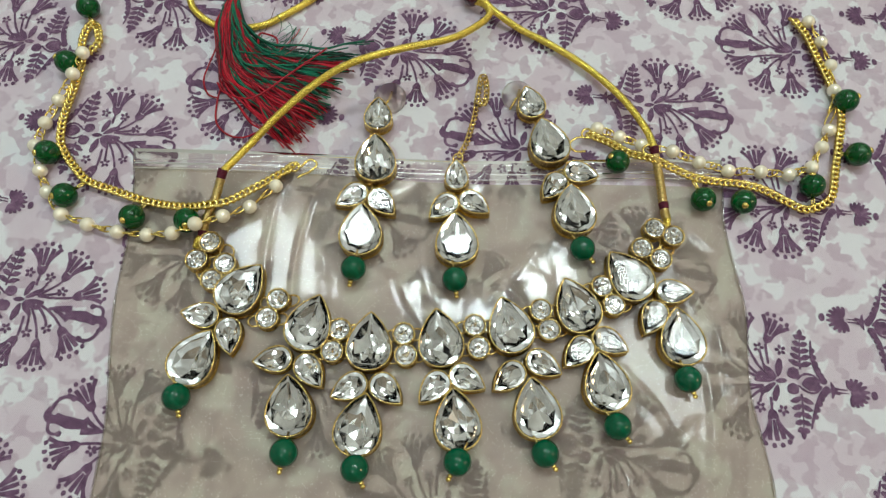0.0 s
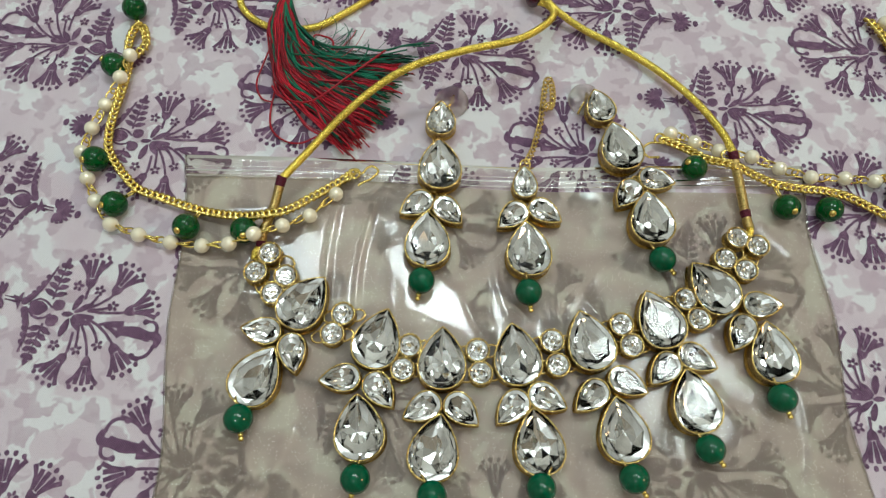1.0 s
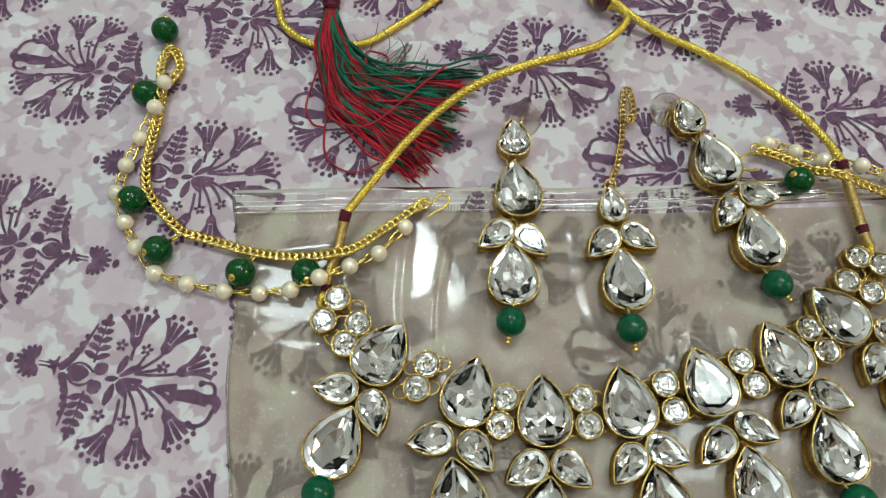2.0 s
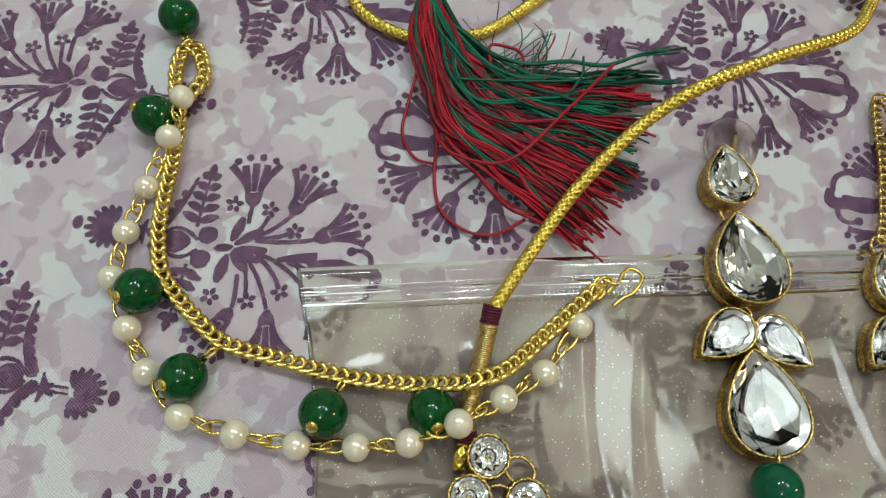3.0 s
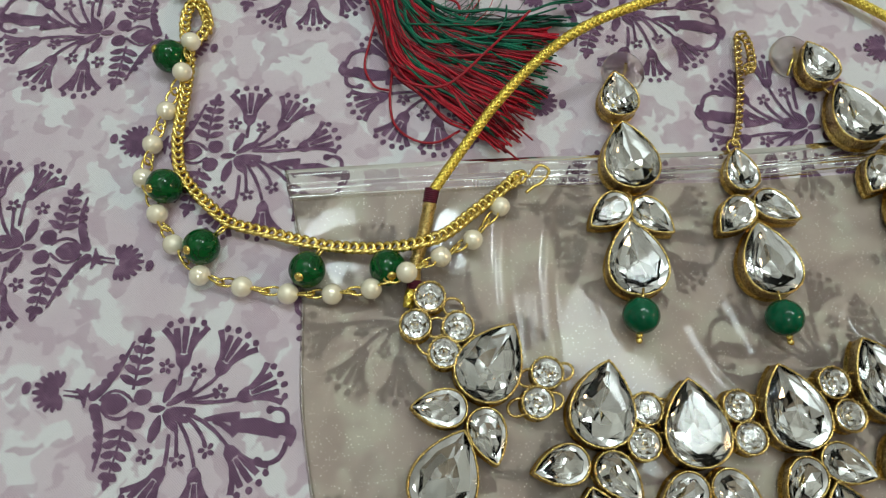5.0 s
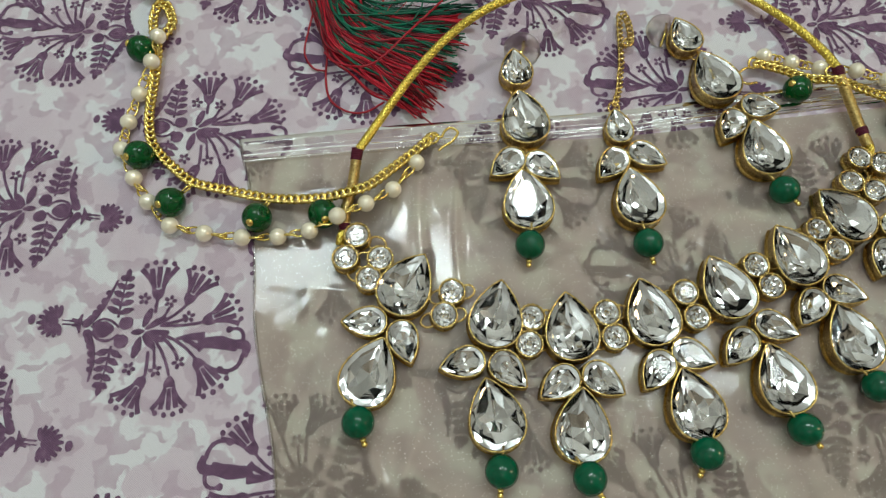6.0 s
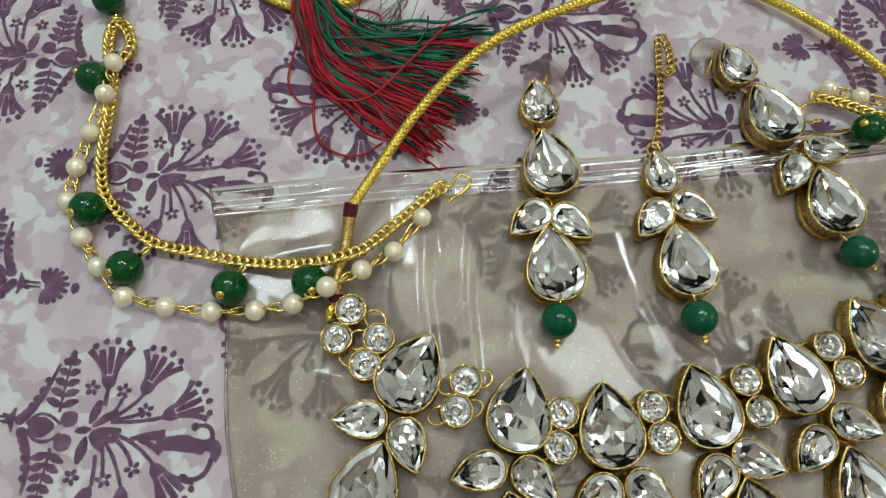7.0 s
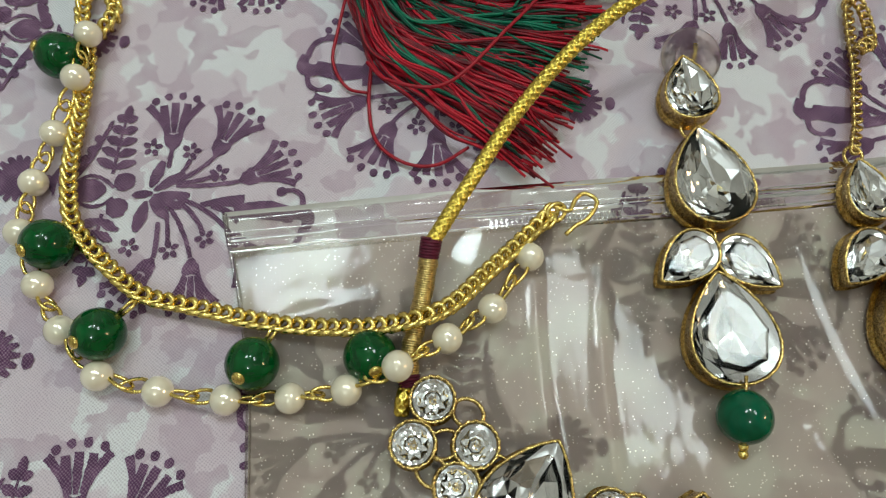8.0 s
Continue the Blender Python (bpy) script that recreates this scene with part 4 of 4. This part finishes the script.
TIKKA = thing("hair_pendant", "gold crystal hair pendant with a fine chain and green bead", "hair pendant")
gem(TIKKA, "small", 3.4, 105.8, 2)
gem(TIKKA, "small", -1.1, 93.3, 133)
gem(TIKKA, "small", 10.1, 94.8, -125)
gem(TIKKA, "big", 4.0, 81.5, 5)
drop_bead(TIKKA, 4.0, 67.1, 4.7, 62.7)
wire_ring(TIKKA, 3.7, 113.4, 1.7, 70, 1.2, 3.0)
lay_chain(TIKKA, ((4.3, 115.0, 2.8), (6.4, 119.7, 2.2), (7.9, 125.2, 1.8), (9.4, 131.5, 1.7), (10.2, 138.0, 1.7), (11.0, 144.0, 1.7), (12.0, 149.0, 2.0), (13.6, 146.5, 2.6), (14.0, 141.0, 2.6), (13.2, 136.4, 2.6), (10.8, 136.6, 3.0)), 1.85, FINE, 34, 22.0)
wire_ring(TIKKA, 12.2, 137.0, 1.3, 40, 1.3, 3.0)


# ---- cord and tassel ----
def braid_mesh(name, ctrl, radius, mat):
    """Round braided cord: one skin whose relief follows strands winding both ways."""
    pts = curve_points([mm(*p) for p in ctrl], 0.16 * MM)
    n = 32
    v, f = [], []
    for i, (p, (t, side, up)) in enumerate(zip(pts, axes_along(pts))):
        s = i * 0.16
        for k in range(n):
            ang = 2 * math.pi * k / n
            a, b = 5 * ang + s * 4.4, 5 * ang - s * 4.4
            r = radius * (0.88 + 0.15 * max(math.sin(a), math.sin(b)))
            v.append(p + (side * math.cos(ang) + up * math.sin(ang)) * r * MM)
    m = len(pts)
    for i in range(m - 1):
        for k in range(n):
            l = (k + 1) % n
            f.append((i * n + k, i * n + l, (i + 1) * n + l, (i + 1) * n + k))
    f.append(tuple(reversed(range(n))))
    f.append(tuple((m - 1) * n + k for k in range(n)))
    return mesh_from(name, v, f, mat, True)


def wound_mesh(name, ctrl, radius, pitch, thread, mat):
    """A thread wound tightly round the line."""
    pts = curve_points([mm(*p) for p in ctrl], pitch / 8 * MM)
    line = []
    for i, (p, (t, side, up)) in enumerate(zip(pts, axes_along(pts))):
        a = 2 * math.pi * i / 8
        r = radius * (1 + 0.16 * noise.noise(Vector((i * 0.05, 1, 2))))
        line.append(p + (side * math.cos(a) + up * math.sin(a)) * r * MM)
    v, f = tube_data(line, thread * MM, 5)
    tube_data(pts, radius * MM, 8, False, v, f)
    return mesh_from(name, v, f, mat, True)


CORD = thing("tie_cord", "braided gold tie cord with a red and green tassel", "cord")
part("cord", braid_mesh("cord", ((-77.0, 101.8, 9.0), (-69.5, 112.3, 8.8), (-59.4, 124.9, 10.5), (-47.4, 135.4, 14.0), (-35.2, 142.2, 17.0), (-19.2, 149.0, 16.6), (0.0, 157.4, 13.0), (10.6, 168.2, 8.0), (14.6, 175.4, 5.6), (12.7, 181.0, 4.0), (8.0, 183.0, 3.4)), 1.3, CORD_GOLD), CORD, None, "braided gold cord")
part("cord", braid_mesh("cord", ((74.2, 119.0, 6.5), (71.7, 128.2, 5.0), (64.2, 141.4, 3.6), (52.1, 154.7, 2.4), (39.4, 164.4, 1.8), (26.5, 171.7, 2.0), (16.8, 177.6, 4.2), (11.0, 183.0, 5.0), (5.0, 186.0, 3.0)), 1.3, CORD_GOLD), CORD, None, "braided gold cord")
part("cord", braid_mesh("cord", ((6, 184, 3), (0, 196, 1.6), (-10, 212, 1.5), (-26, 214, 1.5), (-40.2, 197.5, 1.5), (-50.3, 187.3, 1.5), (-64.0, 175.6, 1.5), (-75.4, 168.5, 1.5), (-90.7, 168.1, 1.5), (-101.8, 175.8, 1.5), (-105.6, 187.6, 1.5), (-108.4, 197.8, 1.5), (-104, 212, 1.5), (-92, 214, 1.6), (-87.2, 203, 2.0)), 1.3, CORD_GOLD), CORD, None, "braided gold cord")
part("cord_wrap", wound_mesh("cord_wrap", ((-82.6, 80.5, 3.0), (-82.0, 85.2, 4.0), (-79.6, 92.5, 5.2), (-77.6, 100.0, 8.2)), 1.46, 0.38, 0.2, WOUND_GOLD), CORD, None, "tightly wound gold thread")
part("cord_wrap", wound_mesh("cord_wrap", ((77.4, 92.5, 3.4), (76.7, 99.7, 3.6), (76.0, 108.4, 4.2), (74.6, 116.4, 5.6)), 1.46, 0.38, 0.2, WOUND_GOLD), CORD, None, "tightly wound gold thread")
for a, b in (((-77.8, 99.6, 8.0), (-77.0, 102.4, 9.2)), ((-82.6, 79.6, 3.0), (-82.5, 81.6, 3.2)), ((74.8, 116.6, 5.4), (74.2, 119.4, 6.3)), ((77.0, 96.2, 3.6), (76.8, 98.6, 3.7))):
    part("thread_knot", wound_mesh("thread_knot", (a, b), 1.55, 0.5, 0.28, MAROON), CORD, None, "maroon thread binding")
part("cord_end", braid_mesh("cord_end", ((-82.9, 80.0, 3.0), (-83.8, 77.6, 3.4), (-84.2, 75.4, 2.6)), 1.25, CORD_GOLD), CORD)
part("cord_end", braid_mesh("cord_end", ((77.2, 96.5, 3.4), (77.8, 92.5, 3.4), (77.4, 89.6, 2.8)), 1.25, CORD_GOLD), CORD)
part("cord_bead", ball_mesh("cord_bead", 3.2 * MM, MAROON_BEAD, 1.2, 20, 14), CORD, place(7.6, 184.2, 3.8), "dark maroon bead")


def tassel_threads(name, yarns, mat, seed):
    """Loose yarns of a few twisted threads that leave the head together, cross and fray at the ends."""
    rnd = random.Random(seed)
    verts, faces = [], []
    for q, count, height, stray in yarns:
        q1, q2 = q + rnd.gauss(0, 0.05 + stray), q + rnd.gauss(0, 0.08 + stray)
        a0 = Vector((-86.0 + rnd.uniform(-1.8, 1.8), 181.0, 3.0 + height * 0.5))
        a1 = Vector((-89.0 + 7.4 * q + rnd.uniform(-1.2, 1.2), 168.0 + rnd.uniform(-2, 2), 2.6 + height))
        a2 = Vector((-84.8 + 12.5 * q1 + rnd.gauss(0, 0.6), 145.0 + 10.0 * q1 + rnd.gauss(0, 1.0), 2.2 + height))
        end = Vector((-55.0 + 20.0 * q2, 115.5 + 38.0 * q2, 1.0 + height * 0.7))
        a3 = a2 + (end - a2) * rnd.uniform(0.74, 1.06)
        mid = a2.lerp(a3, 0.5) + Vector((rnd.uniform(-1.6, 1.0), rnd.uniform(-3.0, 0.4), 0.3))
        core = curve_points([p * MM for p in (a0, a1, a2, mid, a3)], 1.7 * MM)
        wob = rnd.uniform(0, 60)
        turn, wind, wide = rnd.uniform(0, 6.3), rnd.uniform(0.12, 0.3), rnd.uniform(0.25, 0.5)
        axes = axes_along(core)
        for k in range(count):
            pts = []
            cut = len(core) - rnd.randint(0, 3)
            slip = Vector((rnd.gauss(0, 1), rnd.gauss(0, 1), 0))
            for i, (p, (t, side, up)) in enumerate(zip(core[:cut], axes)):
                along = i / len(core)
                a = turn + wind * i + 2 * math.pi * k / count
                fray = wide * (0.8 + 1.6 * max(0.0, along - 0.78) * 4)
                sway = min(1.0, i / 8) * 1.7
                p = p + (side * math.cos(a) + up * math.sin(a) * 0.7) * fray * MM + slip * (0.9 * max(0.0, along - 0.7)) * 2.2 * MM
                p.x += sway * noise.noise(Vector((i * 0.16, wob, 0))) * MM
                p.y += sway * noise.noise(Vector((i * 0.16, wob, 9))) * MM
                p.z = max(p.z, 0.0004)
                pts.append(p)
            tube_data(pts, rnd.uniform(0.20, 0.30) * MM, 5, False, verts, faces)
    return mesh_from(name, verts, faces, mat, True)


YARN_RND = random.Random(21)


def yarns(count, low, high, lean, stray):
    return [(low + (high - low) * YARN_RND.random() ** lean, YARN_RND.randint(3, 6), YARN_RND.uniform(-0.4, 2.6), stray) for k in range(count)]


RED_YARNS = yarns(46, -0.02, 0.42, 1.0, 0.0) + yarns(34, 0.35, 1.0, 1.0, 0.05) + yarns(7, 0.0, 1.0, 1.0, 0.14)
GREEN_YARNS = yarns(38, 0.15, 0.92, 0.9, 0.04) + yarns(8, 0.85, 1.12, 1.0, 0.05) + yarns(4, -0.05, 0.2, 1.0, 0.0)
part("red_threads", tassel_threads("red_threads", RED_YARNS, RED, 1), CORD, None, "loose red tassel threads")
part("green_threads", tassel_threads("green_threads", GREEN_YARNS, DEEP_GREEN, 2), CORD, None, "loose dark green tassel threads")


def frizz(name, count, mat, seed):
    """Fine stray fibres curling off the upper edge of the tassel."""
    rnd = random.Random(seed)
    verts, faces = [], []
    for k in range(count):
        x, y = rnd.uniform(-80, -64), rnd.uniform(149, 158)
        p, ang = Vector((x, y, rnd.uniform(2, 5))), rnd.uniform(-0.5, 0.9)
        pts, bend = [], rnd.uniform(-0.12, 0.12)
        for i in range(rnd.randint(8, 20)):
            pts.append(p * MM)
            ang += bend + rnd.gauss(0, 0.10)
            p = p + Vector((math.cos(ang), math.sin(ang), rnd.uniform(-0.22, 0.12))) * 1.3
            p.z = max(p.z, 0.4)
        tube_data(pts, rnd.uniform(0.09, 0.16) * MM, 4, False, verts, faces)
    return mesh_from(name, verts, faces, mat, True)


part("frizz", frizz("frizz", 46, DEEP_GREEN, 5), CORD, None, "frizzy green fibres")
part("frizz", frizz("frizz", 16, RED, 6), CORD, None, "frizzy red fibres")
part("tassel_head", wound_mesh("tassel_head", ((-87.0, 196, 3.2), (-86.4, 188.0, 3.4), (-86.0, 181.5, 3.4)), 2.6, 0.7, 0.4, MAROON), CORD, None, "red wound tassel head")
STRAYS = (
    (RED, 0.34, ((-87.8, 162, 4), (-91.3, 150.4, 2.2), (-92.8, 143.3, 1.2), (-90.4, 137.6, 0.8), (-86.5, 136.0, 0.8))),
    (RED, 0.36, ((-86.5, 160, 5), (-85.0, 146, 3), (-86.4, 133.3, 1), (-85.3, 125.3, 0.8), (-80.4, 120.6, 0.8), (-74.6, 119.7, 0.9), (-68.5, 122.6, 1.2))),
    (RED, 0.40, ((-73.2, 156, 4), (-73.4, 162.5, 4.5), (-70.2, 162.6, 4.5), (-66.5, 160.8, 4.2), (-66.3, 156.1, 3.4))),
    (RED, 0.38, ((-86.0, 140, 5), (-82.0, 135.0, 6.0), (-71.5, 133.3, 6.4), (-58.7, 144.7, 6.2), (-46.9, 156.9, 5))),
    (DEEP_GREEN, 0.30, ((-81.0, 154, 5), (-65.3, 153.0, 5), (-53.8, 153.6, 4.6), (-39.1, 158.6, 3.6))),
    (DEEP_GREEN, 0.28, ((-57.0, 150.0, 5), (-53.9, 154.8, 5), (-53.1, 159.4, 4.6))),
)
for mat, thick, ctrl in STRAYS:
    part("stray_thread", tube("stray_thread", curve_points([mm(*p) for p in ctrl], 0.8 * MM), thick * MM, mat, 6), CORD)
